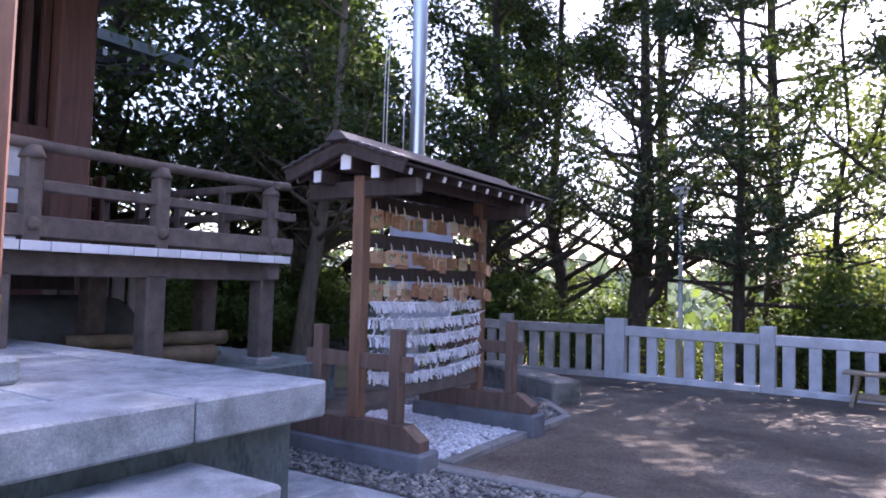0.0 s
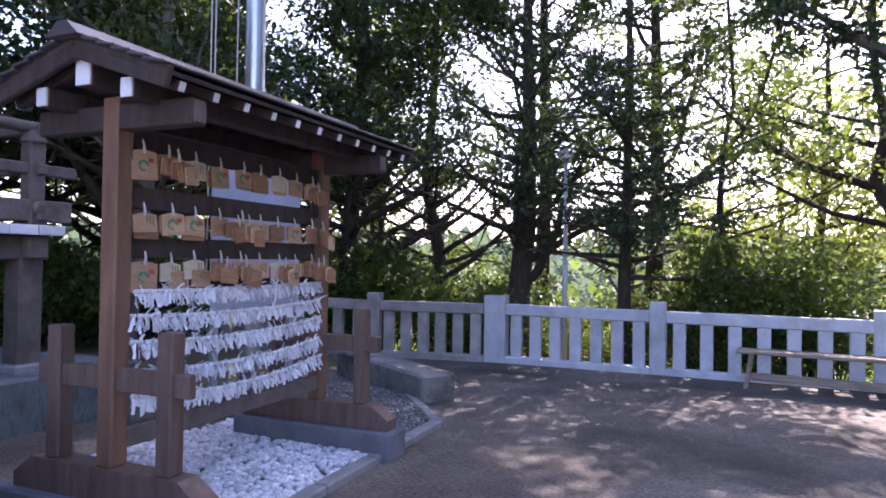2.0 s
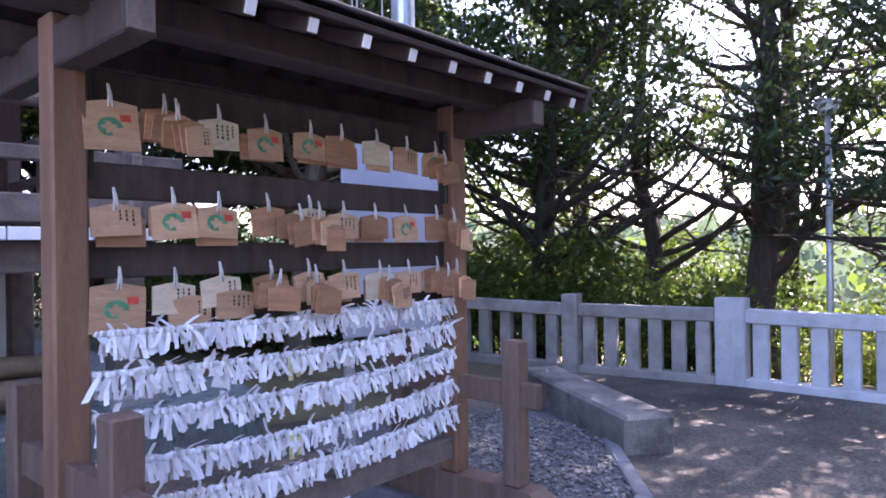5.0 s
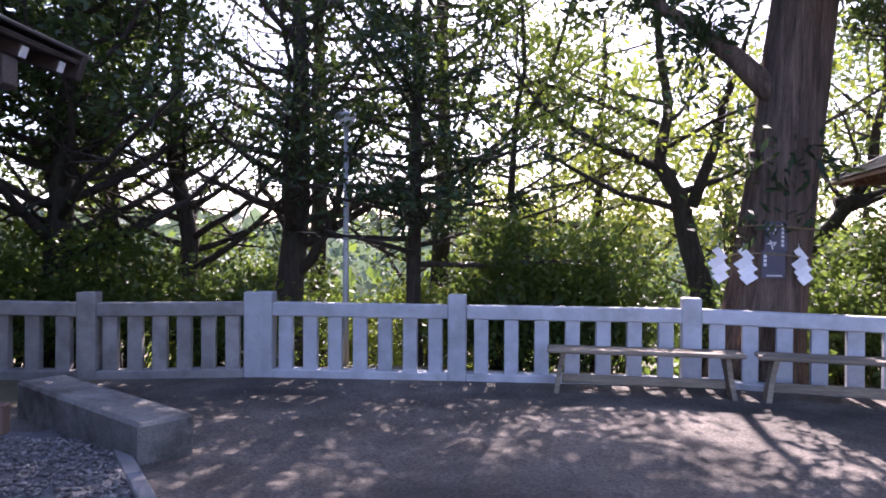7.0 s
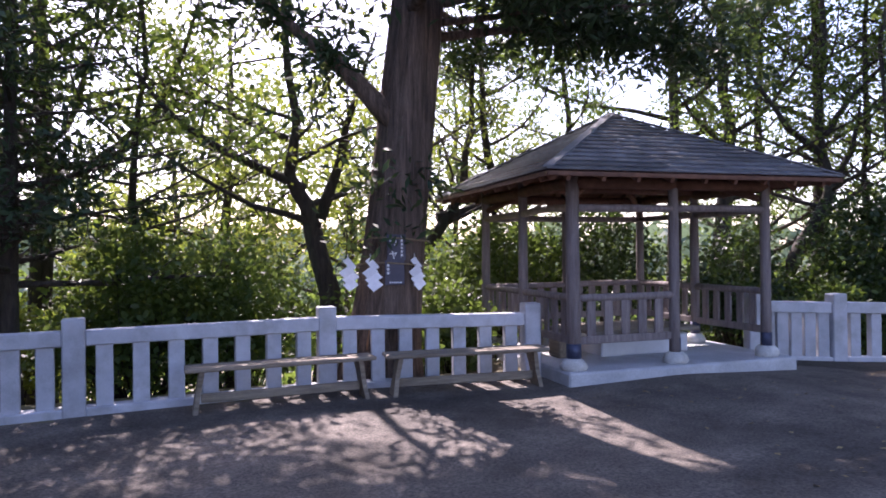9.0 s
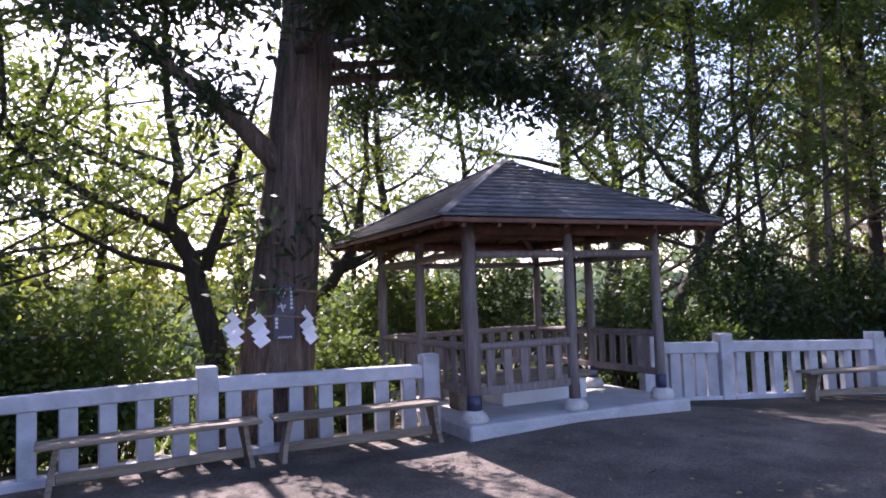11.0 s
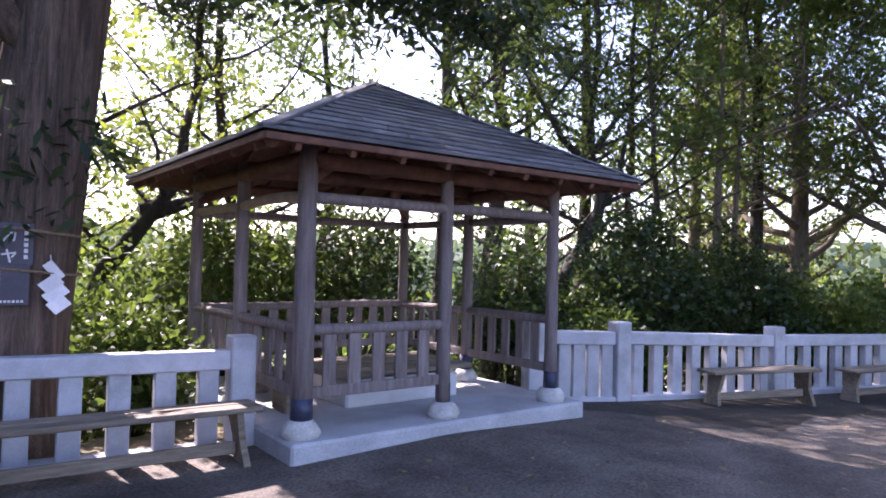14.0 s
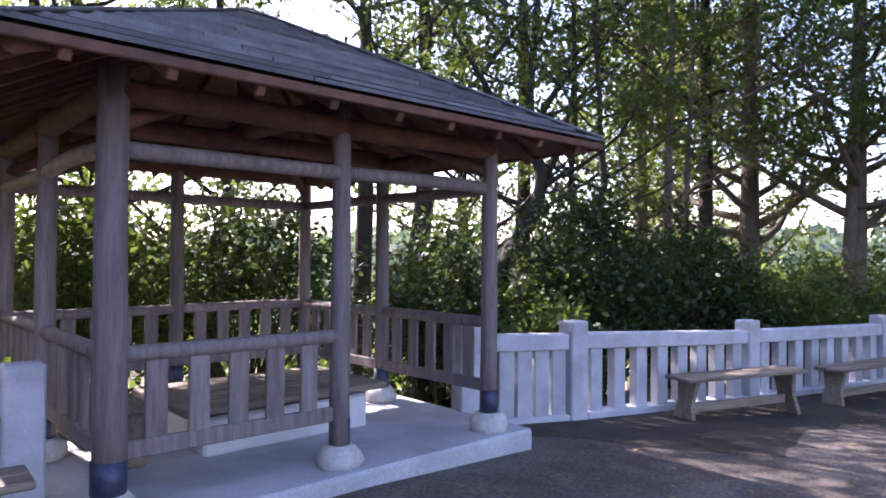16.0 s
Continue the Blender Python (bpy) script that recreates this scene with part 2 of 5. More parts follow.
DEADLEAF = leaf_mat("fallen_leaf", (0.16, 0.1, 0.04), (0.36, 0.28, 0.14), 0.8, 0.1, (0.3, 0.2, 0.05))


# ---- mesh helpers ----
class Geo:
    """Gathers vertices and faces for one mesh."""

    def __init__(self):
        self.v, self.f, self.s = [], [], []

    def add(self, vs, fs, m=None, smooth=False):
        k = len(self.v)
        self.v += [tuple(m @ Vector(p)) if m else tuple(p) for p in vs]
        self.f += [tuple(i + k for i in f) for f in fs]
        self.s += [smooth] * len(fs)
        return self

    def box(self, at, size, b=0.008, m=None):
        """A box with chamfered edges; at is its middle."""
        hx, hy, hz = (s / 2 for s in size)
        b = min(b, hx * 0.8, hy * 0.8, hz * 0.8)
        vs, ids = [], {}
        for sx in (-1, 1):
            for sy in (-1, 1):
                for sz in (-1, 1):
                    for a in range(3):
                        p = [sx * (hx - b), sy * (hy - b), sz * (hz - b)]
                        p[a] = (sx * hx, sy * hy, sz * hz)[a]
                        ids[(sx, sy, sz, a)] = len(vs)
                        vs.append((at[0] + p[0], at[1] + p[1], at[2] + p[2]))
        fs = []

        def face(keys, n):
            q = [ids[k] for k in keys]
            c = [Vector(vs[i]) for i in q]
            nn = (c[1] - c[0]).cross(c[2] - c[0])
            fs.append(tuple(q) if nn.dot(Vector(n)) > 0 else tuple(reversed(q)))

        for a in range(3):
            o, r = [i for i in range(3) if i != a]
            for s in (-1, 1):
                ks = []
                for so, sr in ((-1, -1), (1, -1), (1, 1), (-1, 1)):
                    k = [0, 0, 0]
                    k[a], k[o], k[r] = s, so, sr
                    ks.append((*k, a))
                n = [0, 0, 0]
                n[a] = s
                face(ks, n)
        for a in range(3):
            o, r = [i for i in range(3) if i != a]
            for so in (-1, 1):
                for sr in (-1, 1):
                    ks = []
                    for sa, ax in ((-1, o), (1, o), (1, r), (-1, r)):
                        k = [0, 0, 0]
                        k[a], k[o], k[r] = sa, so, sr
                        ks.append((*k, ax))
                    n = [0, 0, 0]
                    n[o], n[r] = so, sr
                    face(ks, n)
        for sx in (-1, 1):
            for sy in (-1, 1):
                for sz in (-1, 1):
                    face([(sx, sy, sz, a) for a in range(3)], (sx, sy, sz))
        return self.add(vs, fs, m)

    def prism(self, outline, lo, hi, m=None):
        """An upright solid over a plan outline."""
        n = len(outline)
        area = sum(outline[i][0] * outline[(i + 1) % n][1] - outline[(i + 1) % n][0] * outline[i][1] for i in range(n))
        o = list(outline) if area > 0 else list(reversed(outline))
        vs = [(x, y, lo) for x, y in o] + [(x, y, hi) for x, y in o]
        fs = [tuple(reversed(range(n))), tuple(range(n, 2 * n))] + [(i, (i + 1) % n, n + (i + 1) % n, n + i) for i in range(n)]
        return self.add(vs, fs, m)

    def tube(self, pts, radii, sides=10, m=None, rough=0.0, seed=0):
        """A round bar along points, with its own radius at each."""
        pts = [Vector(p) for p in pts]
        rg = random.Random(seed)
        ph = [rg.uniform(-1, 1) for _ in range(sides)]
        vs, fs = [], []
        up = Vector((0.123, 0.31, 0.94))
        for i, p in enumerate(pts):
            d = (pts[min(i + 1, len(pts) - 1)] - pts[max(i - 1, 0)]).normalized()
            a = d.cross(up)
            if a.length < 0.2:
                a = d.cross(Vector((1, 0, 0)))
            a.normalize()
            c = d.cross(a)
            for j in range(sides):
                t = 2 * math.pi * j / sides
                r = radii[i] * (1 + rough * (0.6 * ph[j] + 0.4 * rg.uniform(-1, 1)))
                vs.append(p + (a * math.cos(t) + c * math.sin(t)) * r)
        n = len(pts)
        for i in range(n - 1):
            for j in range(sides):
                k = (j + 1) % sides
                fs.append((i * sides + j, i * sides + k, (i + 1) * sides + k, (i + 1) * sides + j))
        self.add(vs, fs, m, True)
        k = len(self.v) - len(vs)
        self.f += [tuple(k + j for j in reversed(range(sides))), tuple(k + (n - 1) * sides + j for j in range(sides))]
        self.s += [False, False]
        return self

    def mesh(self, name, material):
        me = bpy.data.meshes.new(name)
        me.from_pydata(self.v, [], self.f)
        me.polygons.foreach_set("use_smooth", self.s)
        me.materials.append(material)
        me.update()
        return me


def part(name, geo, material, parent=None, label=""):
    """One mesh object under a thing or a part."""
    ob = new(name, geo if isinstance(geo, bpy.types.Mesh) else geo.mesh(name, material))
    if parent:
        ob.parent = parent
    return tagged(ob, label)


def thing(name, label, category, m=None, group="", kind=""):
    """An Empty at the base of a thing, for its parts."""
    ob = tagged(new(name), label, category, group, kind)
    ob.empty_display_size = 0.1
    if m:
        ob.matrix_basis = m
    return ob


def solid(name, geo, material, label, category, m=None, group="", kind=""):
    ob = tagged(part(name, geo, material), label, category, group, kind)
    if m:
        ob.matrix_basis = m
    return ob


def bar(p, q, r, sides=10, bend=0.0, seed=0, taper=1.0, n=6):
    """A slightly crooked log from p to q."""
    rg = random.Random(seed)
    p, q = Vector(p), Vector(q)
    off = Vector((rg.uniform(-1, 1), rg.uniform(-1, 1), rg.uniform(-0.5, 1))) * bend
    pts = [p.lerp(q, i / n) + off * math.sin(math.pi * i / n) for i in range(n + 1)]
    return Geo().tube(pts, [r * (1 + (taper - 1) * i / n) for i in range(n + 1)], sides, rough=0.04, seed=seed)


def plank(p, q, w, h, b=0.006, lift=0.0):
    """A squared beam of width w and height h from p to q."""
    p, q = Vector(p), Vector(q)
    d = q - p
    m = Matrix.Translation((p + q) / 2 + Vector((0, 0, lift))) @ d.to_track_quat("X", "Z").to_matrix().to_4x4()
    return Geo().box((0, 0, 0), (d.length, w, h), b, m)


def quads(name, pos, nrm, size, material, aspect=1.9, seed=0):
    """A mesh of many small leaf-shaped quads, made with arrays."""
    n = len(pos)
    rg = np.random.default_rng(seed)
    t = rg.normal(size=(n, 3))
    t -= nrm * (t * nrm).sum(1, keepdims=True)
    t /= np.linalg.norm(t, axis=1, keepdims=True) + 1e-9
    s = np.cross(nrm, t)
    a = size[:, None] * 0.5 * aspect
    w = size[:, None] * 0.5
    fold = nrm * size[:, None] * 0.12
    co = np.stack([pos - t * a, pos + s * w + fold, pos + t * a, pos - s * w + fold], 1).reshape(-1, 3)
    me = bpy.data.meshes.new(name)
    me.vertices.add(4 * n)
    me.vertices.foreach_set("co", co.astype(np.float32).ravel())
    me.loops.add(4 * n)
    me.loops.foreach_set("vertex_index", np.arange(4 * n, dtype=np.int32))
    me.polygons.add(n)
    me.polygons.foreach_set("loop_start", np.arange(0, 4 * n, 4, dtype=np.int32))
    me.materials.append(material)
    me.update(calc_edges=True)
    return me


# shrine frame: the hall and the plaque rack stand turned a little from the world's axes
TURN_S = 9.6
SHRINE = pose(-2.685, 4.505, 0, 0, 0, TURN_S)      # local x: out from the rack's front, local y: along the rack

# ---- ground ----
FX = (-60, -12, -8.3, -7.0, -5.9, -4.1, -1.9, 0.6, 3.05, 6.2, 7.43, 10.1, 12.9, 15.6, 22.0, 60)
FY = (9.0, 9.0, 9.0, 9.3, 9.65, 10.35, 10.7, 11.05, 10.9, 10.95, 10.57, 10.1, 9.5, 8.9, 7.4, -8.0)


def fence_y(x):
    return float(np.interp(x, FX, FY))


def ground_z(x, y):
    z = 0.15 * float(np.interp(y, (4.2, 8.0), (1, 0)))
    z += float(np.interp(x, (6.8, 10.1, 16.0), (0, -0.15, -0.28))) * float(np.interp(y, (5.5, 9.0), (0.3, 1)))
    z += 0.07 * max(0.0, 1 - abs(x - 4.6) / 2.0) * float(np.interp(y, (7.5, 9.8), (0, 1)))
    past = y - fence_y(x) - (0.25 if not 2.9 < x < 6.5 else 2.6)
    if x < -7.5:
        z += 0.12 * min(1.0, (-7.5 - x) / 2)
    if past > 0:
        z -= float(np.interp(past, (0, 1.0, 6, 30, 90), (0, 0.12, 1.3, 6.0, 9.0)))
        z += 0.12 * noise.noise(Vector((x * 0.5, y * 0.5, 0)))
    return z


def build_ground():
    def steps(near_lo, near_hi, step):
        near = np.arange(near_lo, near_hi + 1e-6, step)
        far = [1.0, 2.5, 5, 9, 15, 25, 45, 90, 200, 500, 1400]
        return [near_lo - f for f in reversed(far)] + list(near) + [near_hi + f for f in far]
    xs, ys = steps(-14, 26, 0.25), steps(-6, 20, 0.25)
    g = Geo()
    nx = len(xs)
    g.v = [(x, y, ground_z(x, y)) for y in ys for x in xs]
    for j in range(len(ys) - 1):
        for i in range(nx - 1):
            g.f.append((j * nx + i, j * nx + i + 1, (j + 1) * nx + i + 1, (j + 1) * nx + i))
            g.s.append(True)
    ob = solid("ground", g, ASPH, "worn grey asphalt yard dropping to a wooded slope", "ground", kind="structure")
    ob.data.materials.append(DIRT)
    idx = []
    for j in range(len(ys) - 1):
        for i in range(nx - 1):
            x, y = (xs[i] + xs[i + 1]) / 2, (ys[j] + ys[j + 1]) / 2
            out = y > fence_y(x) - 0.05 or x < -5.6 or x > 30 or y < -25
            idx.append(1 if out else 0)
    ob.data.polygons.foreach_set("material_index", idx)


build_ground()


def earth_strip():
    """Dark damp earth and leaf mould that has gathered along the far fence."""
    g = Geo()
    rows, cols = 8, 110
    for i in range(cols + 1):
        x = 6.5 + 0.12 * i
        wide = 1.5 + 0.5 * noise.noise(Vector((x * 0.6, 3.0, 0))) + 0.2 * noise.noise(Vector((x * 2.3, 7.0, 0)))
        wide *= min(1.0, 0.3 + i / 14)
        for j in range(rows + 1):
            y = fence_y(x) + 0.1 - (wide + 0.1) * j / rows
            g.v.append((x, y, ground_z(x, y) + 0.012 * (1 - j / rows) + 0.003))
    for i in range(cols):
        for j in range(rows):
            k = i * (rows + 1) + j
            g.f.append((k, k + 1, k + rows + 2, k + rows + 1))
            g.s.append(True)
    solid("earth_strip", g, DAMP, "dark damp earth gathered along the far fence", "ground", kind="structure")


earth_strip()


# ---- yard edging: kerbs, gravel, low wall ----
def local(u, w):
    p = SHRINE @ Vector((w, u, 0))
    return p.x, p.y


def bed(name, outline_uw, lift, material, label, step=0.12):
    """A sheet of gravel that follows the ground inside a plan outline in the shrine frame."""
    us, ws = [p[0] for p in outline_uw], [p[1] for p in outline_uw]

    def inside(u, w):
        c, n = False, len(outline_uw)
        for i in range(n):
            (u1, w1), (u2, w2) = outline_uw[i], outline_uw[(i + 1) % n]
            if (u1 > u) != (u2 > u) and w < (w2 - w1) * (u - u1) / (u2 - u1) + w1:
                c = not c
        return c
    g = Geo()
    ids = {}
    for i in range(int((max(us) - min(us)) / step) + 1):
        for j in range(int((max(ws) - min(ws)) / step) + 1):
            u, w = min(us) + i * step, min(ws) + j * step
            if not inside(u + step / 2, w + step / 2):
                continue
            f = []
            for a, b in ((0, 0), (0, 1), (1, 1), (1, 0)):
                k = (i + a, j + b)
                if k not in ids:
                    x, y = local(min(us) + k[0] * step, min(ws) + k[1] * step)
                    ids[k] = len(g.v)
                    g.v.append((x, y, ground_z(x, y) + lift))
                f.append(ids[k])
            g.f.append(tuple(reversed(f)))
            g.s.append(True)
    return solid(name, g, material, label, "gravel", kind="structure"), inside


def pebbles(name, inside, lo, hi, count, size, lift, material, label, seed):
    """Many small uneven stones lying in a bed."""
    rg = random.Random(seed)
    base = [(1, 0, 0), (-1, 0, 0), (0, 1, 0), (0, -1, 0), (0, 0, 1), (0, 0, -1), (0.6, 0.6, 0.5), (-0.6, 0.6, 0.45), (-0.6, -0.6, 0.5), (0.6, -0.6, 0.45)]
    fs = [(4, 6, 7), (4, 7, 8), (4, 8, 9), (4, 9, 6), (0, 2, 6), (2, 1, 7), (1, 3, 8), (3, 0, 9), (2, 7, 6), (1, 8, 7), (3, 9, 8), (0, 6, 9), (5, 2, 0), (5, 1, 2), (5, 3, 1), (5, 0, 3)]
    g = Geo()
    made = 0
    while made < count:
        u, w = rg.uniform(lo[0], hi[0]), rg.uniform(lo[1], hi[1])
        made += 1
        if not inside(u, w):
            continue
        x, y = local(u, w)
        s = size * rg.uniform(0.6, 1.4)
        m = Matrix.Translation((x, y, ground_z(x, y) + lift + s * 0.2)) @ Euler((rg.uniform(-0.5, 0.5), rg.uniform(-0.5, 0.5), rg.uniform(0, 6.3))).to_matrix().to_4x4() @ Matrix.Diagonal((s * rg.uniform(0.8, 1.4), s * rg.uniform(0.7, 1), s * 0.65, 1))
        g.add(base, fs, m, True)
    return solid(name, g, material, label, "gravel", kind="stuff")


WHITE_BED = [(-0.62, -0.95), (-0.62, 0.6), (1.35, 0.46), (1.35, -0.95)]
DARK_BED = [(1.35, -0.95), (1.35, 0.46), (1.95, 0.40), (3.0, -0.25), (3.6, -1.2), (3.0, -2.2), (1.35, -2.2)]
GUTTER = [(-1.35, -2.4), (-1.35, 3.2), (-0.82, 3.2), (-0.82, -2.4)]
_, in_white = bed("gravel_bed_white", WHITE_BED, 0.022, GRAVD, "white pebble bed under the plaque rack")
_, in_dark = bed("gravel_bed_dark", DARK_BED, 0.02, GRAVD, "dark grey gravel behind the plaque rack")
_, in_gut = bed("gravel_gutter", GUTTER, 0.008, GRAVD, "dark pebble gutter along the kerb")
pebbles("white_pebbles", in_white, (-0.62, -0.95), (1.35, 0.6), 3600, 0.026, 0.03, PEBW, "loose white pebbles filling the bed", 3)
pebbles("grey_pebbles", in_gut, (-1.35, -1.6), (-0.82, 2.4), 2200, 0.02, 0.012, PEBG, "small grey-brown pebbles in the gutter", 4)
pebbles("dark_gravel_stones", in_dark, (1.35, -1.6), (3.3, 0.46), 2600, 0.016, 0.024, PEBG, "fine dark gravel chips", 5)


def kerb_run(p, q, width, high, length, label):
    """A row of kerb stones from p to q (shrine frame, u and w)."""
    root = thing("kerb", label, "kerb", kind="structure")
    (u1, w1), (u2, w2) = p, q
    run = math.hypot(u2 - u1, w2 - w1)
    n = max(1, round(run / length))
    for i in range(n):
        a, b = i / n, (i + 1) / n
        x1, y1 = local(u1 + (u2 - u1) * a, w1 + (w2 - w1) * a)
        x2, y2 = local(u1 + (u2 - u1) * b, w1 + (w2 - w1) * b)
        z1, z2 = ground_z(x1, y1), ground_z(x2, y2)
        d = Vector((x2 - x1, y2 - y1, z2 - z1))
        gap = d.normalized() * 0.005
        part("kerb_stone", plank(Vector((x1, y1, z1 + high / 2 - 0.06)) + gap, Vector((x2, y2, z2 + high / 2 - 0.06)) - gap, width, high + 0.12, 0.01), CONC, root)


kerb_run((-0.73, -2.4), (-0.73, 3.4), 0.14, 0.035, 0.6, "grey concrete kerb stones beside the gutter")
kerb_run((-0.66, 0.65), (1.98, 0.45), 0.1, 0.05, 0.6, "pale kerb stones edging the white pebbles")
kerb_run((1.98, 0.45), (3.06, -0.34), 0.1, 0.05, 0.6, "pale kerb stones turning towards the low wall")

root = thing("paving", "pale grey paving slabs beside the platform", "paving", SHRINE, kind="structure")
for i in range(6):
    part("paving_slab", Geo().box((-1.2 + i * 0.62, -1.66, 0.13), (0.61, 0.6, 0.06), 0.008), GRAN, root)

m = Matrix.Translation((-4.12, 7.92, 0.0)) @ pose(0, 0, 0, 0, 0, 154.5)
solid("low_wall", Geo().box((0, 0, 0.07), (2.15, 0.4, 0.46), 0.025), LOWWALL, "low weathered concrete wall beside the gravel", "wall", m, kind="structure")
solid("asphalt_patch", Geo().prism([(-3.1, 7.2), (-1.6, 7.55), (-2.0, 8.3), (-3.2, 8.0)], -0.05, 0.012), ASPH, "dark patched asphalt strip with a lifted edge", "asphalt", kind="structure")


# ---- stone fence ----
def fence_section(label, pts, n_pickets, plinth=0.09, tall=0.945, sink=None):
    root = thing("stone_fence", label, "fence", group="shrine boundary fence")
    drop = sink or [0.0] * len(pts)
    post_m = Geo().box((0, 0, tall / 2 - 0.1), (0.2, 0.2, tall + 0.2), 0.012).mesh("post", FENCE)
    pick_m = Geo().box((0, 0, 0.34), (0.155, 0.1, 0.74), 0.008).mesh("picket", FENCE)
    old_post, old_pick = post_m.copy(), pick_m.copy()
    old_post.materials[0] = old_pick.materials[0] = FENCEOLD
    for i, (x, y) in enumerate(pts):
        a = pts[max(i - 1, 0)]
        b = pts[min(i + 1, len(pts) - 1)]
        yaw = math.degrees(math.atan2(b[1] - a[1], b[0] - a[0]))
        bare = x < -4.9          # the first bays are bare, weathered concrete
        o = part("post", old_post if bare else post_m, FENCEOLD if bare else FENCE, root)
        o.matrix_basis = pose(x, y, ground_z(x, y) - drop[i], 0, 0, yaw)
    for i in range(len(pts) - 1):
        (x1, y1), (x2, y2) = pts[i], pts[i + 1]
        d = Vector((x2 - x1, y2 - y1, 0)).normalized()
        z1, z2 = ground_z(x1, y1) - drop[i], ground_z(x2, y2) - drop[i + 1]
        p, q = Vector((x1, y1, z1)) + d * 0.1, Vector((x2, y2, z2)) - d * 0.1
        bare = (x1 + x2) / 2 < -4.6
        part("top_rail", plank(p, q, 0.16, 0.15, 0.012, 0.755), FENCEOLD if bare else FENCE, root)
        part("plinth", plank(p, q, 0.2, plinth + 0.14, 0.012, plinth / 2 - 0.07), FENCEOLD if bare else FENCE, root)
        yaw = math.degrees(math.atan2(d.y, d.x))
        n = n_pickets[i]
        for k in range(n):
            c = p.lerp(q, (k + 0.5) / n)
            o = part("picket", old_pick if bare else pick_m, FENCEOLD if bare else FENCE, root)
            o.matrix_basis = pose(c.x, c.y, c.z, 0, 0, yaw)


fence_section("grey-white stone picket fence behind the gravel", [(-10.4, 9.0), (-8.2, 9.05), (-5.78, 9.72), (-4.12, 10.32)], [6, 7, 6])
fence_section("pale blue-grey stone picket fence beside the old tree", [(-4.0, 10.36), (-1.87, 10.72), (0.6, 11.08), (3.03, 10.9)], [7, 7, 7], sink=(0, 0.01, 0.015, 0.06))
fence_section("pale stone picket fence running past the pavilion", [(6.35, 10.9), (7.43, 10.57), (10.1, 10.1), (12.9, 9.5), (15.6, 8.9), (18.3, 8.25)], [5, 8, 8, 8, 8], sink=(0.03, 0.02, 0.01, 0, 0, 0))


# ---- benches ----
def bench(label, p, q, group):
    """A plank bench with splayed slab legs; p and q are the seat's ends."""
    (x1, y1), (x2, y2) = p, q
    ln = math.hypot(x2 - x1, y2 - y1)
    cx, cy = (x1 + x2) / 2, (y1 + y2) / 2
    yaw = math.degrees(math.atan2(y2 - y1, x2 - x1))
    root = thing("wooden_bench", label, "bench", pose(cx, cy, ground_z(cx, cy), 0, 0, yaw), group)
    for j in (-1, 1):
        part("seat_plank", Geo().box((0, j * 0.085, 0.425), (ln, 0.16, 0.04), 0.01), BENCHW, root)
    for s in (-1, 1):
        g = Geo()
        x = s * (ln / 2 - 0.16)
        vs = []
        for z, dx, hw in ((-0.03, s * 0.07, 0.14), (0.2, s * 0.035, 0.09), (0.405, 0.0, 0.13)):
            vs += [(x + dx - 0.024, -hw, z), (x + dx + 0.024, -hw, z), (x + dx + 0.024, hw, z), (x + dx - 0.024, hw, z)]
        fs = [(3, 2, 1, 0), (8, 9, 10, 11)]
        for k in (0, 4):
            fs += [(k, k + 1, k + 5, k + 4), (k + 1, k + 2, k + 6, k + 5), (k + 2, k + 3, k + 7, k + 6), (k + 3, k, k + 4, k + 7)]
        part("leg", g.add(vs, fs), BENCHW, root)
    part("stretcher", Geo().box((0, 0, 0.13), (ln - 0.3, 0.035, 0.09), 0.008), BENCHW, root)
    return root


bench("long weathered plank bench along the stone fence", (-0.86, 10.42), (1.02, 10.55), "benches along the fence")
bench("grey weathered plank bench by the old tree", (1.14, 10.52), (2.98, 10.42), "benches along the fence")
bench("weathered plank bench on the dark side of the yard", (8.33, 10.02), (9.86, 9.5), "benches along the fence")
bench("weathered plank bench beside the far stone fence", (10.6, 9.42), (12.2, 9.05), "benches along the fence")
bench("weathered plank bench at the yard's far end", (13.3, 8.8), (14.8, 8.45), "benches along the fence")

# ---- pavilion ----
PX, PY = (3.29, 4.645, 6.0), (10.3, 11.655, 13.01)
FLOOR, BEAM, EAVE, APEX, OVER = 0.17, 2.01, 2.36, 3.38, 0.6


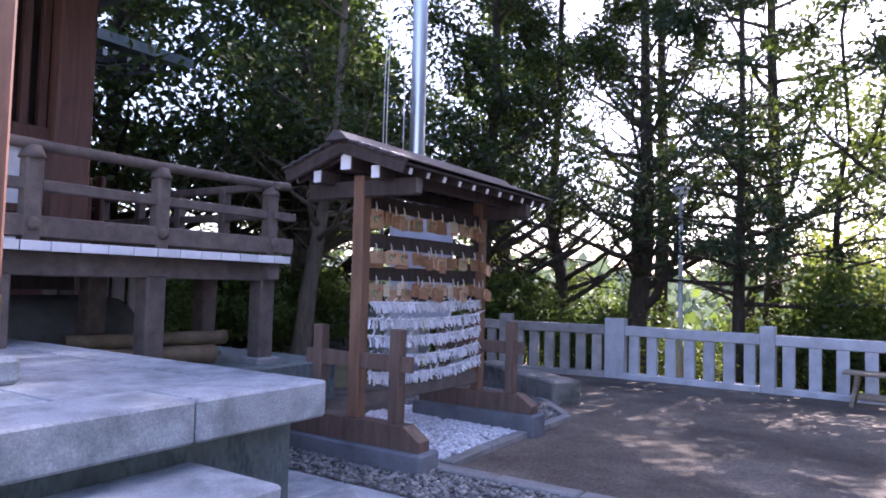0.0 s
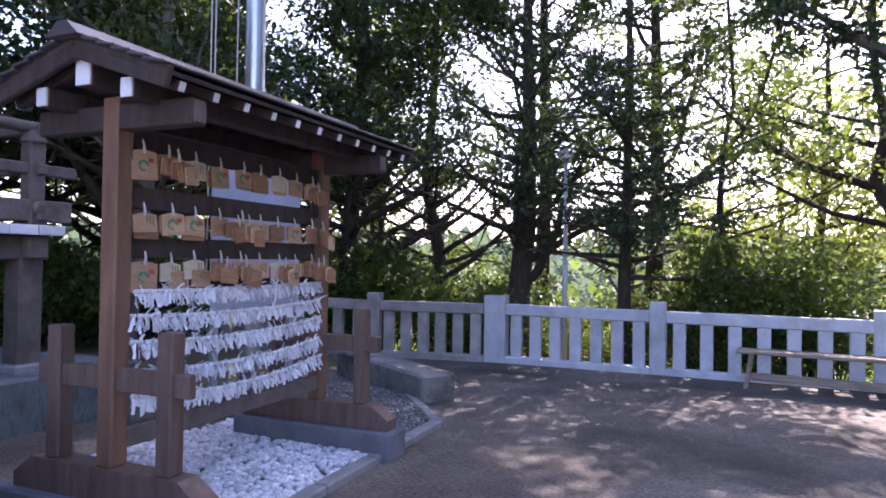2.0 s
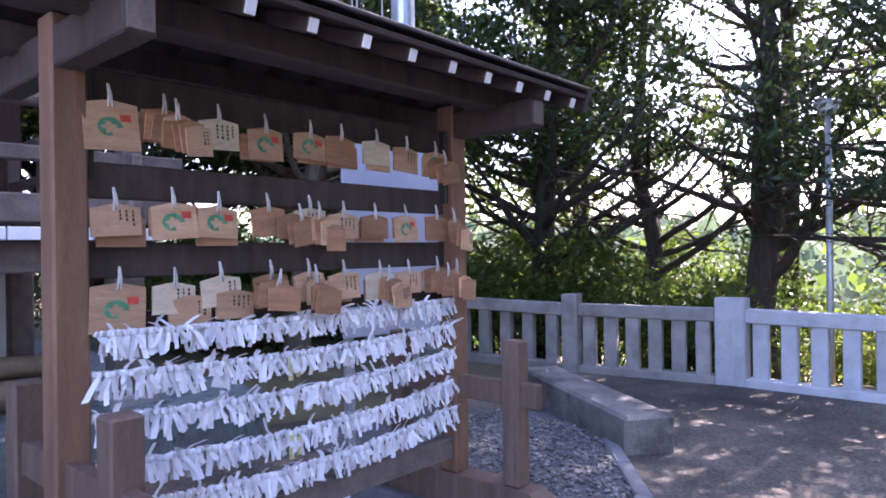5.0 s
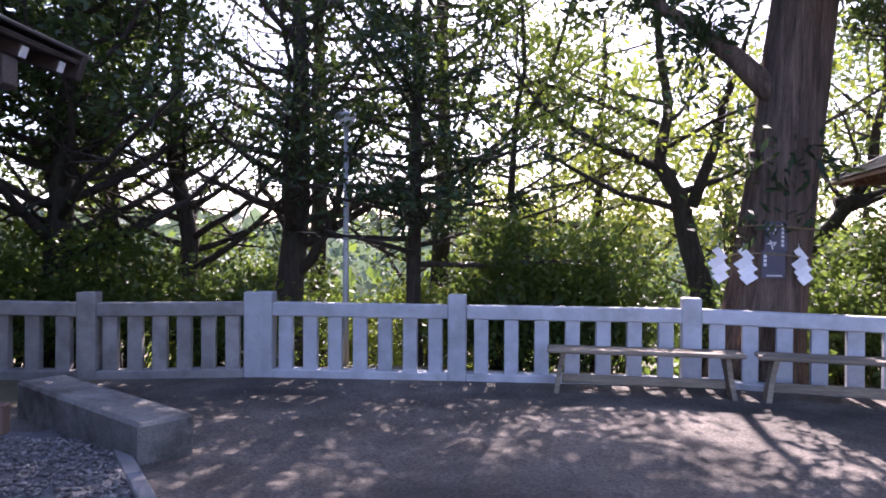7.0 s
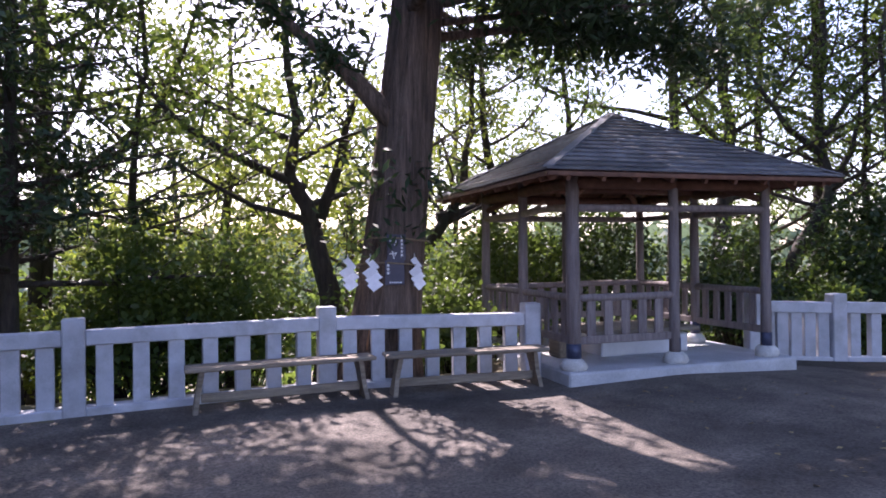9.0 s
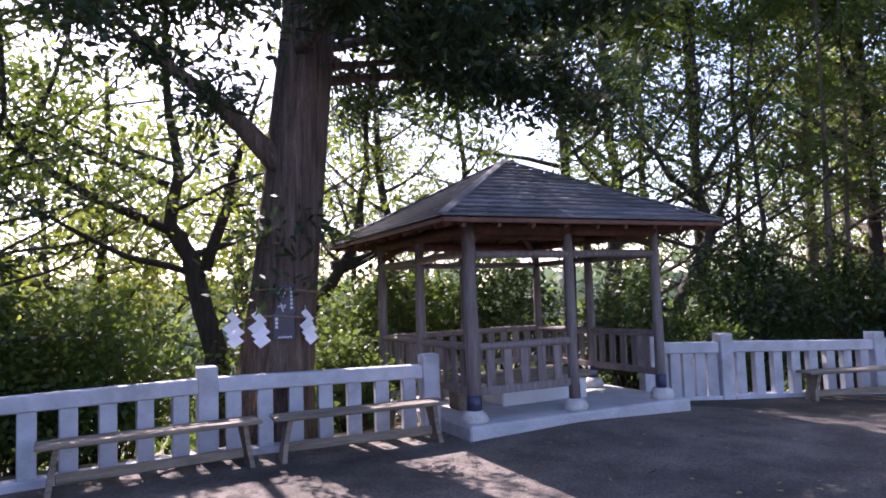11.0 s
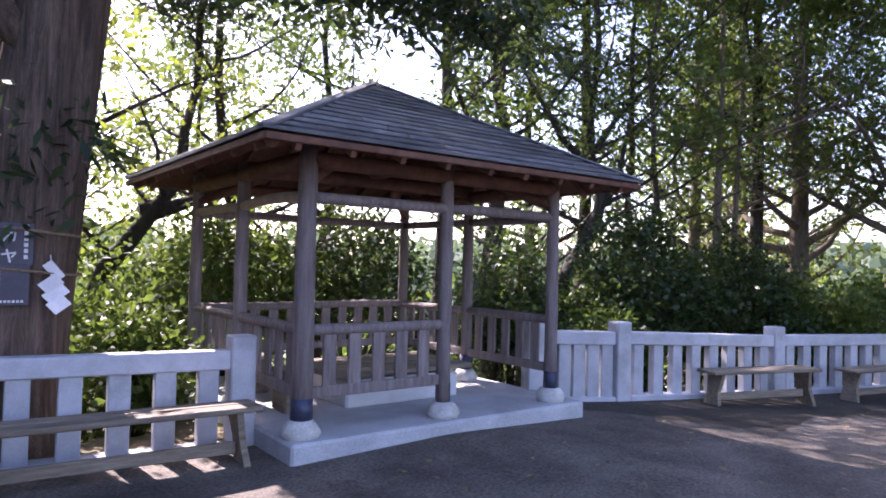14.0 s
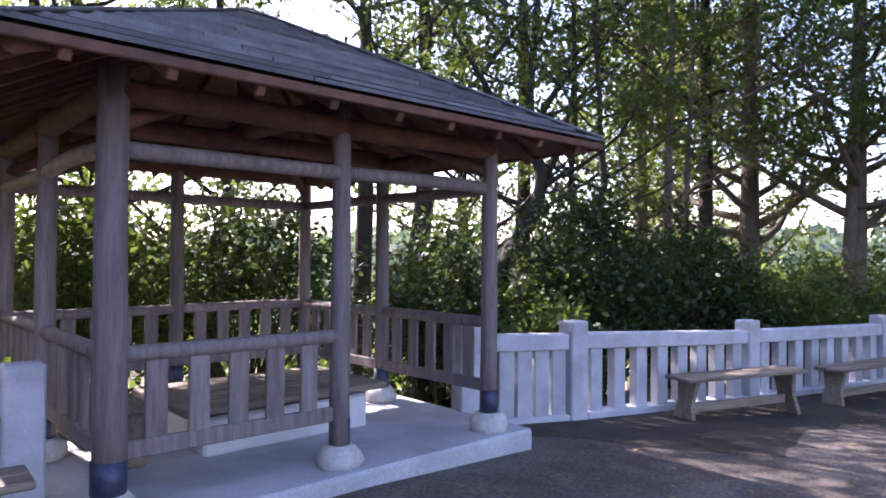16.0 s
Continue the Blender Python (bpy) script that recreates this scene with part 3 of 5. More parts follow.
def build_pavilion():
    root = thing("pavilion", "open timber pavilion with round log posts and slate roof", "pavilion")
    part("floor_slab", Geo().box(((PX[0] + PX[2]) / 2 + 0.06, (PY[0] + PY[2]) / 2 + 0.02, FLOOR - 0.2), (3.16, 3.16, 0.4), 0.02), SLABM, root, "pale concrete floor slab")
    rg = random.Random(8)
    spots = [(x, y) for x in PX for y in PY if not (x == PX[1] and y == PY[1])]
    for i, (x, y) in enumerate(spots):
        r = 0.078 if (x, y) == (PX[0], PY[0]) else 0.062
        ft = Geo()
        rings = ((0.0, 0.135), (0.05, 0.15), (0.1, 0.135), (0.145, 0.09))
        ft.tube([(x, y, FLOOR + z - 0.01) for z, _ in rings], [q * (1 + rg.uniform(-0.05, 0.05)) for _, q in rings], 9, rough=0.1, seed=i)
        part("base_stone", ft, WHITEST, root, "rough white base stone")
        post = part("post", Geo().tube([(x + 0.006 * math.sin(z * 3 + i), y + 0.006 * math.cos(z * 2 + i), z) for z in (0.3, 0.7, 1.1, 1.5, 1.9, 2.2, 2.42)], [r * 1.06, r * 1.04, r * 1.02, r, r * 0.97, r * 0.95, r * 0.94], 14, rough=0.02, seed=i), LOGW, root)
        part("metal_sleeve", Geo().tube([(x, y, 0.285), (x, y, 0.47)], [r * 1.1, r * 1.1], 14), SLEEVE, post, "dark blue metal sleeve")
    c = [(PX[0], PY[0]), (PX[1], PY[0]), (PX[2], PY[0]), (PX[2], PY[1]), (PX[2], PY[2]), (PX[1], PY[2]), (PX[0], PY[2]), (PX[0], PY[1])]
    for i in range(8):
        (x1, y1), (x2, y2) = c[i], c[(i + 1) % 8]
        left = x1 == x2 == PX[0]
        part("tie_beam", bar((x1, y1, BEAM), (x2, y2, BEAM), 0.046, 12, 0.05 if left else 0.015, i), LOGP if left else LOGW, root, "pale crooked log" if left else "")
        part("eave_beam", bar((x1, y1, 2.3), (x2, y2, 2.3), 0.07, 12, 0.01, i + 20), LOGB, root)
        if i == 1:
            continue
        part("hand_rail", bar((x1, y1, 0.985), (x2, y2, 0.985), 0.045, 12, 0.01, i + 40), LOGW, root)
        part("bottom_rail", plank((x1, y1, 0.5), (x2, y2, 0.5), 0.045, 0.09, 0.008), LOGW, root)
        d = Vector((x2 - x1, y2 - y1, 0)).normalized()
        yaw = math.degrees(math.atan2(d.y, d.x))
        for k in range(5):
            p = Vector((x1, y1, 0)).lerp(Vector((x2, y2, 0)), (k + 1) / 6)
            o = part("baluster", Geo().box((0, 0, 0.75), (0.115, 0.03, 0.42), 0.006), LOGW, root)
            o.matrix_basis = pose(p.x, p.y, 0, 0, 0, yaw)
    # roof timbers
    ax, ay = PX[1], PY[1]
    x0, x1, y0, y1 = PX[0] - OVER, PX[2] + OVER, PY[0] - OVER, PY[2] + OVER
    up = (APEX - EAVE) / (ax - x0)
    for sx, sy in ((x0, y0), (x1, y0), (x1, y1), (x0, y1)):
        part("hip_rafter", bar((sx + (ax - sx) * 0.04, sy + (ay - sy) * 0.04, EAVE - 0.085 + up * 0.04 * (ax - x0)), (ax, ay, APEX - 0.1), 0.055, 10, 0.0, 3), LOGB, root)
        part("angle_brace", bar((sx + (ax - sx) * 0.31, sy + (ay - sy) * 0.31, 2.13), (sx + (ax - sx) * 0.6, sy + (ay - sy) * 0.6, 2.42), 0.045, 10, 0.0, 5), LOGB, root)
    part("cross_beam", bar((PX[0], ay, 2.36), (PX[2], ay, 2.36), 0.075, 12, 0.02, 61), LOGB, root)
    part("cross_beam", bar((ax, PY[0], 2.44), (ax, PY[2], 2.44), 0.075, 12, 0.02, 62), LOGB, root)
    part("king_post", bar((ax, ay, 2.44), (ax, ay, APEX - 0.12), 0.06, 12), LOGB, root)
    for s in range(4):
        rot = Matrix.Translation((ax, ay, 0)) @ pose(0, 0, 0, 0, 0, 90 * s)
        h = ax - x0
        for k in range(-4, 5):
            if k == 0:
                k = 0.05
            t = k / 4.6 * h
            run = h - abs(t)
            if run < 0.2:
                continue
            p, q = rot @ Vector((t, -h + 0.03, EAVE - 0.075)), rot @ Vector((t, -h + run, EAVE - 0.075 + up * (run - 0.03)))
            part("rafter", plank(p, q, 0.05, 0.06), LOGB, root)
        # boarding under the slates, one sheet a side
        vs = [(-h, -h, EAVE - 0.04), (h, -h, EAVE - 0.04), (0, 0, APEX - 0.04), (-h, -h, EAVE - 0.015), (h, -h, EAVE - 0.015), (0, 0, APEX - 0.015)]
        part("roof_board", Geo().add(vs, [(2, 1, 0), (3, 4, 5), (0, 1, 4, 3), (1, 2, 5, 4), (2, 0, 3, 5)], rot), LOGB, root)
        rows = 15
        for r in range(rows):
            ya, yb = -h - 0.02 + (h + 0.02) * r / rows, -h + h * min(1.0, (r + 1.12) / rows)
            za, zb = EAVE + up * (ya + h) + 0.046, EAVE + up * (yb + h) + 0.008
            wa, wb = -ya, max(-yb, 0.005)
            cuts = [-wa]
            x = -wa + rg.uniform(0.4, 1.5)
            while x < wa - 0.35:
                cuts.append(x)
                x += 1.5
            cuts.append(wa)
            for a, b in zip(cuts, cuts[1:]):
                a2, b2 = max(a, -wb) + 0.003, min(b, wb) - 0.003
                a1, b1 = a + (0.003 if a > -wa else 0), b - (0.003 if b < wa else 0)
                if b2 - a2 < 0.002:
                    a2 = b2 = (max(-wb, min(wb, (a + b) / 2)))
                    b2 += 0.004
                j = rg.uniform(-0.003, 0.004)
                vs = [(a1, ya, za + j), (b1, ya, za + j), (b2, yb, zb), (a2, yb, zb), (a1, ya, za - 0.024), (b1, ya, za - 0.024), (b2, yb, zb - 0.014), (a2, yb, zb - 0.014)]
                part("slate", Geo().add(vs, [(0, 1, 2, 3), (7, 6, 5, 4), (0, 4, 5, 1), (1, 5, 6, 2), (2, 6, 7, 3), (3, 7, 4, 0)], rot), SLATE, root)
        # ridge strip down the hip
        part("hip_cover", plank(rot @ Vector((-h, -h, EAVE + 0.035)), rot @ Vector((0, 0, APEX + 0.035)), 0.12, 0.02, 0.006), SLATE, root)
        part("fascia", plank(rot @ Vector((-h, -h, EAVE - 0.03)), rot @ Vector((h, -h, EAVE - 0.03)), 0.03, 0.05, 0.006), LOGB, root)
    part("apex_cap", Geo().add([(-0.16, -0.16, -0.07), (0.16, -0.16, -0.07), (0.16, 0.16, -0.07), (-0.16, 0.16, -0.07), (-0.02, -0.02, 0.01), (0.02, -0.02, 0.01), (0.02, 0.02, 0.01), (-0.02, 0.02, 0.01)], [(3, 2, 1, 0), (4, 5, 6, 7), (0, 1, 5, 4), (1, 2, 6, 5), (2, 3, 7, 6), (3, 0, 4, 7)], Matrix.Translation((ax, ay, APEX + 0.04))), SLATE, root, "grey roof cap")


build_pavilion()
root = thing("low_bench", "low concrete-based seat with a plank top inside the pavilion", "seat")
part("base", Geo().box((4.72, 11.45, 0.29), (1.3, 0.9, 0.26), 0.02), PLASTER, root, "white concrete base")
for i in range(4):
    part("seat_plank", Geo().box((4.72, 11.07 + i * 0.26, 0.475), (1.6, 0.25, 0.05), 0.01), BENCHW, root)
for i in range(2):
    m = pose(3.62 + 0.02 * i, 11.2 + i * 1.0, FLOOR, 0, 0, 90)
    root = thing("stool", "small squared timber seat on the pavilion floor", "seat", m, "stools in the pavilion")
    part("block", Geo().box((0, 0, 0.17), (0.3, 0.26, 0.34), 0.02), BENCHW, root)
    part("top", Geo().box((0, 0, 0.36), (0.34, 0.3, 0.04), 0.01), BENCHW, root)


# ---- plaque rack ----
RY = 0.867
SKID0, SKID1 = 0.29, 0.45


def build_rack():
    root = thing("plaque_rack", "brown timber plaque rack with a small gabled roof", "rack", SHRINE)
    for s in (-1, 1):
        y = s * RY
        part("post", Geo().box((0, y, (SKID1 + 2.2) / 2), (0.1, 0.1, 2.2 - SKID1), 0.008), WORNG, root, "brown post with a sunlit orange tone painted in")
        g = Geo()
        pf = [(-0.6, SKID0), (0.6, SKID0), (0.6, SKID0 + 0.07), (0.47, SKID1), (-0.47, SKID1), (-0.6, SKID0 + 0.07)]
        vs = [(x, y - 0.065, z) for x, z in pf] + [(x, y + 0.065, z) for x, z in pf]
        g.add(vs, [(0, 1, 2, 3, 4, 5), (11, 10, 9, 8, 7, 6)] + [((i + 1) % 6, i, i + 6, (i + 1) % 6 + 6) for i in range(6)])
        part("skid", g, WRACK, root)
        for t in (-0.36, 0.36):
            part("stub_post", Geo().box((t, y, (SKID1 + 1.1) / 2), (0.09, 0.09, 1.1 - SKID1), 0.008), WRACK, root)
        part("stub_tie", Geo().box((0.0, y, 0.86), (0.98, 0.05, 0.11), 0.006), WRACK, root)
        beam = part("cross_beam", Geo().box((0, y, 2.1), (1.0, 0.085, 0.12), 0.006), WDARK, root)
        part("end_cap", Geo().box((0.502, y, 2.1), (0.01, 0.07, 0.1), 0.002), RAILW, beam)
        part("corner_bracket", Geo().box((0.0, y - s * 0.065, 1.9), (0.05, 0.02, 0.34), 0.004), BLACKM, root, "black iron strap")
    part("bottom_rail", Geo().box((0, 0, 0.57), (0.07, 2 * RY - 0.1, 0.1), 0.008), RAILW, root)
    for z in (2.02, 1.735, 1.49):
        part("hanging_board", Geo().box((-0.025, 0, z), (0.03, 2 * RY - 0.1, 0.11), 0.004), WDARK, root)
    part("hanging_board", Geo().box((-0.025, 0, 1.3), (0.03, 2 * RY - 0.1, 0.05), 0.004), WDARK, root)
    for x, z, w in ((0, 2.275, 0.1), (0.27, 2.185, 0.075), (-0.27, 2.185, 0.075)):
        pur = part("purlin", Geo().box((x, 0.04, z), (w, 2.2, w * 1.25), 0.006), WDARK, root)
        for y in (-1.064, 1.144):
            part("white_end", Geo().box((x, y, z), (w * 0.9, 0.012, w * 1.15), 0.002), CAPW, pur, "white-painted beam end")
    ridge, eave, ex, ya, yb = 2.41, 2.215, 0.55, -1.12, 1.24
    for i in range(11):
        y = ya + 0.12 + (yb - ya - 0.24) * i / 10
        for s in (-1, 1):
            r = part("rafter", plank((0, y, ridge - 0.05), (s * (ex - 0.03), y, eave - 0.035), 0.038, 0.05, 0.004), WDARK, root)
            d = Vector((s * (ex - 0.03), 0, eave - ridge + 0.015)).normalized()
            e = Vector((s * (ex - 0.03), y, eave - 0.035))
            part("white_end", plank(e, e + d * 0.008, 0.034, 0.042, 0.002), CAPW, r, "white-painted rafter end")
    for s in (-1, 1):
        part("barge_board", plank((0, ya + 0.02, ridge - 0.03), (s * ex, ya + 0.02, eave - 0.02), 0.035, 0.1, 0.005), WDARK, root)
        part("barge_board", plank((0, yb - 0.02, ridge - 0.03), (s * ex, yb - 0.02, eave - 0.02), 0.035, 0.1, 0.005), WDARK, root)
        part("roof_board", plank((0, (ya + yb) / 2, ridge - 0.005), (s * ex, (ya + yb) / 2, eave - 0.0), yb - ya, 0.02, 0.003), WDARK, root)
        for k in range(6):
            a, b = k / 6, (k + 1.15) / 6
            p = Vector((s * ex * (1 - a) * 1.03, (ya + yb) / 2, eave + (ridge - eave) * a + 0.035))
            q = Vector((s * ex * (1 - min(b, 1)), (ya + yb) / 2, eave + (ridge - eave) * min(b, 1) + 0.02))
            part("roof_strip", plank(p, q, yb - ya + 0.06, 0.014, 0.004), ROOFSH, root)
    g = Geo()
    pf = [(-0.1, ridge - 0.0), (-0.03, ridge + 0.065), (0.03, ridge + 0.065), (0.1, ridge - 0.0)]
    vs = [(x, ya - 0.06, z) for x, z in pf] + [(x, yb + 0.06, z) for x, z in pf]
    part("ridge_cap", g.add(vs, [(0, 1, 2, 3), (7, 6, 5, 4), (0, 4, 5, 1), (1, 5, 6, 2), (2, 6, 7, 3), (3, 7, 4, 0)]), ROOFSH, root)
    for s in (-1, 1):
        solid("stone_block", Geo().box((0, s * RY, 0.19), (1.3, 0.24, 0.2), 0.012), DARKSTONE, "blue-grey stone block under the rack's skid", "stone", SHRINE, "rack footing stones")


build_rack()


def ema(y, top, kind, tilt, wide=0.148, high=0.1, out=0.0, rg=random, string=True):
    """A votive plaque hung by a string from a board of the rack."""
    m = SHRINE @ Matrix.Translation((0.02 + out, y, top)) @ pose(0, 0, 0, tilt, -4 + 8 * rg.random() * 0.4, rg.uniform(-6, 6))
    words = {"a": "tan wooden votive plaque with ink writing", "b": "aged brown wooden votive plaque", "c": "pale new wooden votive plaque with black writing", "p": "tan votive plaque printed with a green and red emblem"}
    root = thing("votive_plaque", words[kind], "plaque", m, "votive plaques on the rack")
    g = Geo()
    o = [(-wide / 2, -high), (wide / 2, -high), (wide / 2, -0.012), (wide * 0.06, 0), (-wide * 0.06, 0), (-wide / 2, -0.012)]
    vs = [(0.009, a, b) for a, b in o] + [(0, a, b) for a, b in o]
    n = len(o)
    g.add(vs, [tuple(range(n)), tuple(reversed(range(n, 2 * n)))] + [((i + 1) % n, i, i + n, (i + 1) % n + n) for i in range(n)])
    part("board", g, {"a": EMA_A, "b": EMA_B, "c": EMA_C, "p": EMA_A}[kind], root)
    if string:
        part("string", Geo().tube([(0.011, -0.006, -0.02), (0.013, -0.002, 0.015), (0.006, 0.001, 0.05)], [0.003, 0.0045, 0.004], 5).tube([(0.011, 0.007, -0.02), (0.013, 0.004, 0.015), (0.006, 0.001, 0.05)], [0.003, 0.0045, 0.004], 5), STRING, root, "white string loop")
    if kind in "ac" and rg.random() < 0.85:
        g = Geo()
        for k in range(rg.randint(2, 4)):
            yy = wide * (0.34 - 0.13 * k)
            z = -0.02
            while z > -high + 0.03 + 0.02 * rg.random():
                hgt = rg.uniform(0.006, 0.011)
                g.box((0.0095, yy, z - hgt / 2), (0.001, rg.uniform(0.004, 0.008), hgt), 0.0002)
                z -= hgt + 0.004
        if g.v:
            part("ink_writing", g, INK, root, "unreadable black handwriting")
    if kind == "p":
        g = Geo()
        vs, fs = [], []
        for k in range(15):
            t = k * 0.36
            for rr in (0.027 - 0.0005 * k, 0.013 + 0.004 * math.sin(k * 1.7)):
                rr *= 1.25
                vs.append((0.0102, 1.25 * rr * math.cos(t) - 0.008, -high * 0.55 + rr * math.sin(t)))
            if k:
                fs.append((2 * k - 2, 2 * k - 1, 2 * k + 1, 2 * k))
        g.add(vs, fs)
        part("green_emblem", g, PGREEN, root, "green printed emblem")
        part("red_emblem", Geo().box((0.0096, wide * 0.26, -high * 0.35), (0.0014, 0.034, 0.022), 0.0003), PRED, root, "red printed mark")


rg = random.Random(21)
COLS = [-0.745 + i * 0.18 for i in range(9)]
KINDS = ["pbcppbcap", "appbcabpb", "pccbaacab"]
for r, (z, line) in enumerate(zip((1.975, 1.675, 1.435), KINDS)):
    for c, kind in enumerate(line):
        y = COLS[c] + rg.uniform(-0.015, 0.015)
        deep = 0.0
        if rg.random() < 0.85:
            ema(y + rg.uniform(-0.025, 0.025), z - rg.uniform(0.01, 0.045), rg.choice("bba"), 0, 0.146, 0.1, 0.0, rg, False)
            deep = 0.014
        big = c == 0 and r != 1
        tip = rg.uniform(-4, 4)
        ema(y, z - rg.uniform(0.0, 0.02), kind, tip, 0.17 if big else 0.15, 0.15 if big else rg.uniform(0.095, 0.118), deep, rg)
for y, z in ((-0.58, 1.95), (-0.1, 1.65), (0.72, 1.93), (0.73, 1.41), (-0.2, 1.41)):
    for k in range(3):
        m_y = y + 0.02 * k
        ema(m_y, z - 0.01 * k, "b", rg.uniform(-14, 14), 0.14, 0.095, 0.03 + 0.012 * k, rg, k == 1)
for y, z in ((-0.56, 1.955), (0.0, 1.655), (-0.02, 1.415), (0.36, 1.415), (0.79, 1.66), (0.8, 1.42)):
    for k in range(4):
        ema(y + 0.016 * k, z - 0.012 * k - rg.uniform(0, 0.02), rg.choice("bba"), rg.uniform(-9, 9), 0.085, 0.1, 0.05 + 0.014 * k, rg, k == 0)
for y, z in ((-0.5, 1.32), (-0.33, 1.33)):
    ema(y, z + 0.05, "a", rg.uniform(-3, 3), 0.15, 0.1, 0.002, rg, False)


def fortunes(z, sag, seed):
    """A cord across the rack with folded paper fortunes tied along it."""
    rg = random.Random(seed)
    root = thing("fortune_cord", "cord crowded with knotted white paper fortunes", "paper fortunes", SHRINE, "cords of paper fortunes")

    def at(t):
        return Vector((0.045, -RY + 0.06 + (2 * RY - 0.12) * t, z - sag * (1 - (2 * t - 1) ** 2)))
    part("cord", Geo().tube([at(i / 20) for i in range(21)], [0.004] * 21, 6), STRING, root)
    g = Geo()
    n = 150
    for i in range(n):
        p = at((i + rg.uniform(0.1, 0.9)) / n)
        p.x += rg.uniform(-0.012, 0.02)
        g.box(p, (0.02, 0.016, 0.02), 0.005, None)
        for k in range(rg.choice((2, 2, 3))):
            w = rg.uniform(0.005, 0.011)
            ln = rg.uniform(0.035, 0.095)
            a, b = rg.uniform(-0.7, 0.7), rg.uniform(-0.2, 0.6)
            d = Vector((math.sin(b), math.sin(a), -math.cos(a))).normalized()
            if rg.random() < 0.12:
                d.z *= -0.6
            e = d + Vector((rg.uniform(-0.3, 0.3), rg.uniform(-0.4, 0.4), -0.3))
            sd = Vector((rg.uniform(-0.5, 0.5), 1, rg.uniform(-0.3, 0.3))).normalized() * w
            q, r2 = p + d * ln * 0.5, p + d * ln * 0.5 + e.normalized() * ln * 0.5
            g.add([p - sd * 0.7, p + sd * 0.7, q + sd, q - sd, r2 + sd, r2 - sd], [(0, 1, 2, 3), (3, 2, 4, 5)])
    o = part("paper_fringe", g, PAPER, root, "tied white paper strips")
    tagged(o, kind="stuff")
    if seed % 2:
        part("yellowed_strip", Geo().box(at(0.42) + Vector((0.02, 0, -0.05)), (0.004, 0.02, 0.09), 0.001).box(at(0.44) + Vector((0.02, 0, -0.05)), (0.004, 0.018, 0.07), 0.001), PAPERY, root, "yellowed paper strip")


for i, z in enumerate((1.275, 1.155, 1.03, 0.89, 0.765)):
    fortunes(z, 0.012 + 0.012 * i, 30 + i)

# ---- pole and board behind the rack ----
root = thing("flagpole", "tall brushed steel flagpole with thin halyards", "flagpole", pose(-5.0, 6.65, 0.05))
part("mast", Geo().tube([(0, 0, z) for z in (0, 0.3, 2, 5, 9.5)], [0.105, 0.105, 0.105, 0.1, 0.085], 20), STEEL, root)
for i, (dx, dy) in enumerate(((-0.34, -0.3), (-0.31, -0.27), (-0.14, -0.12))):
    part("halyard", Geo().tube([(dx, dy, 1.0), (dx * 0.97, dy, 4), (dx * 0.7, dy * 0.7, 9.3)], [0.008] * 3, 5), STRING, root)
root = thing("notice_board", "pale grey board on posts behind the rack", "board")
part("panel", Geo().box((-4.4, 6.2, 1.6), (0.04, 1.05, 1.4), 0.006), BOARDG, root)
for y in (5.74, 6.66):
    part("leg", Geo().box((-4.44, y, 1.14), (0.06, 0.06, 2.2), 0.006), GALV, root)


# ---- shrine hall, platform and veranda ----
def build_platform():
    root = thing("stone_platform", "raised pale stone platform with a stained base", "platform", SHRINE)
    part("base_wall", Geo().box((-1.9, -4.9, 0.33), (4.6, 6.0, 0.68), 0.01), MOSSWALL, root, "blue-green stained base wall")
    ys = [-1.81, -2.67, -3.75, -4.85, -5.95, -7.9]
    for a, b in zip(ys, ys[1:]):
        part("coping_stone", Geo().box((0.36, (a + b) / 2, 0.77), (0.44, a - b - 0.008, 0.2), 0.014), GRAN, root)
    for a in range(4):
        part("coping_stone", Geo().box((-0.29 - a * 0.87, -2.0, 0.77), (0.86, 0.36, 0.2), 0.014), GRAN, root)
    for i in range(4):
        for j in range(5):
            part("paving_slab", Geo().box((-0.3 - i * 0.88, -2.63 - j * 0.9, 0.765), (0.872, 0.892, 0.2), 0.008), GRAN, root)
    part("step_stone", Geo().box((0.72, -5.2, 0.33), (0.62, 5.28, 0.44), 0.016), GRAN, root)
    part("step_stone", Geo().box((1.15, -5.6, 0.2), (0.5, 5.2, 0.2), 0.016), GRAN, root)


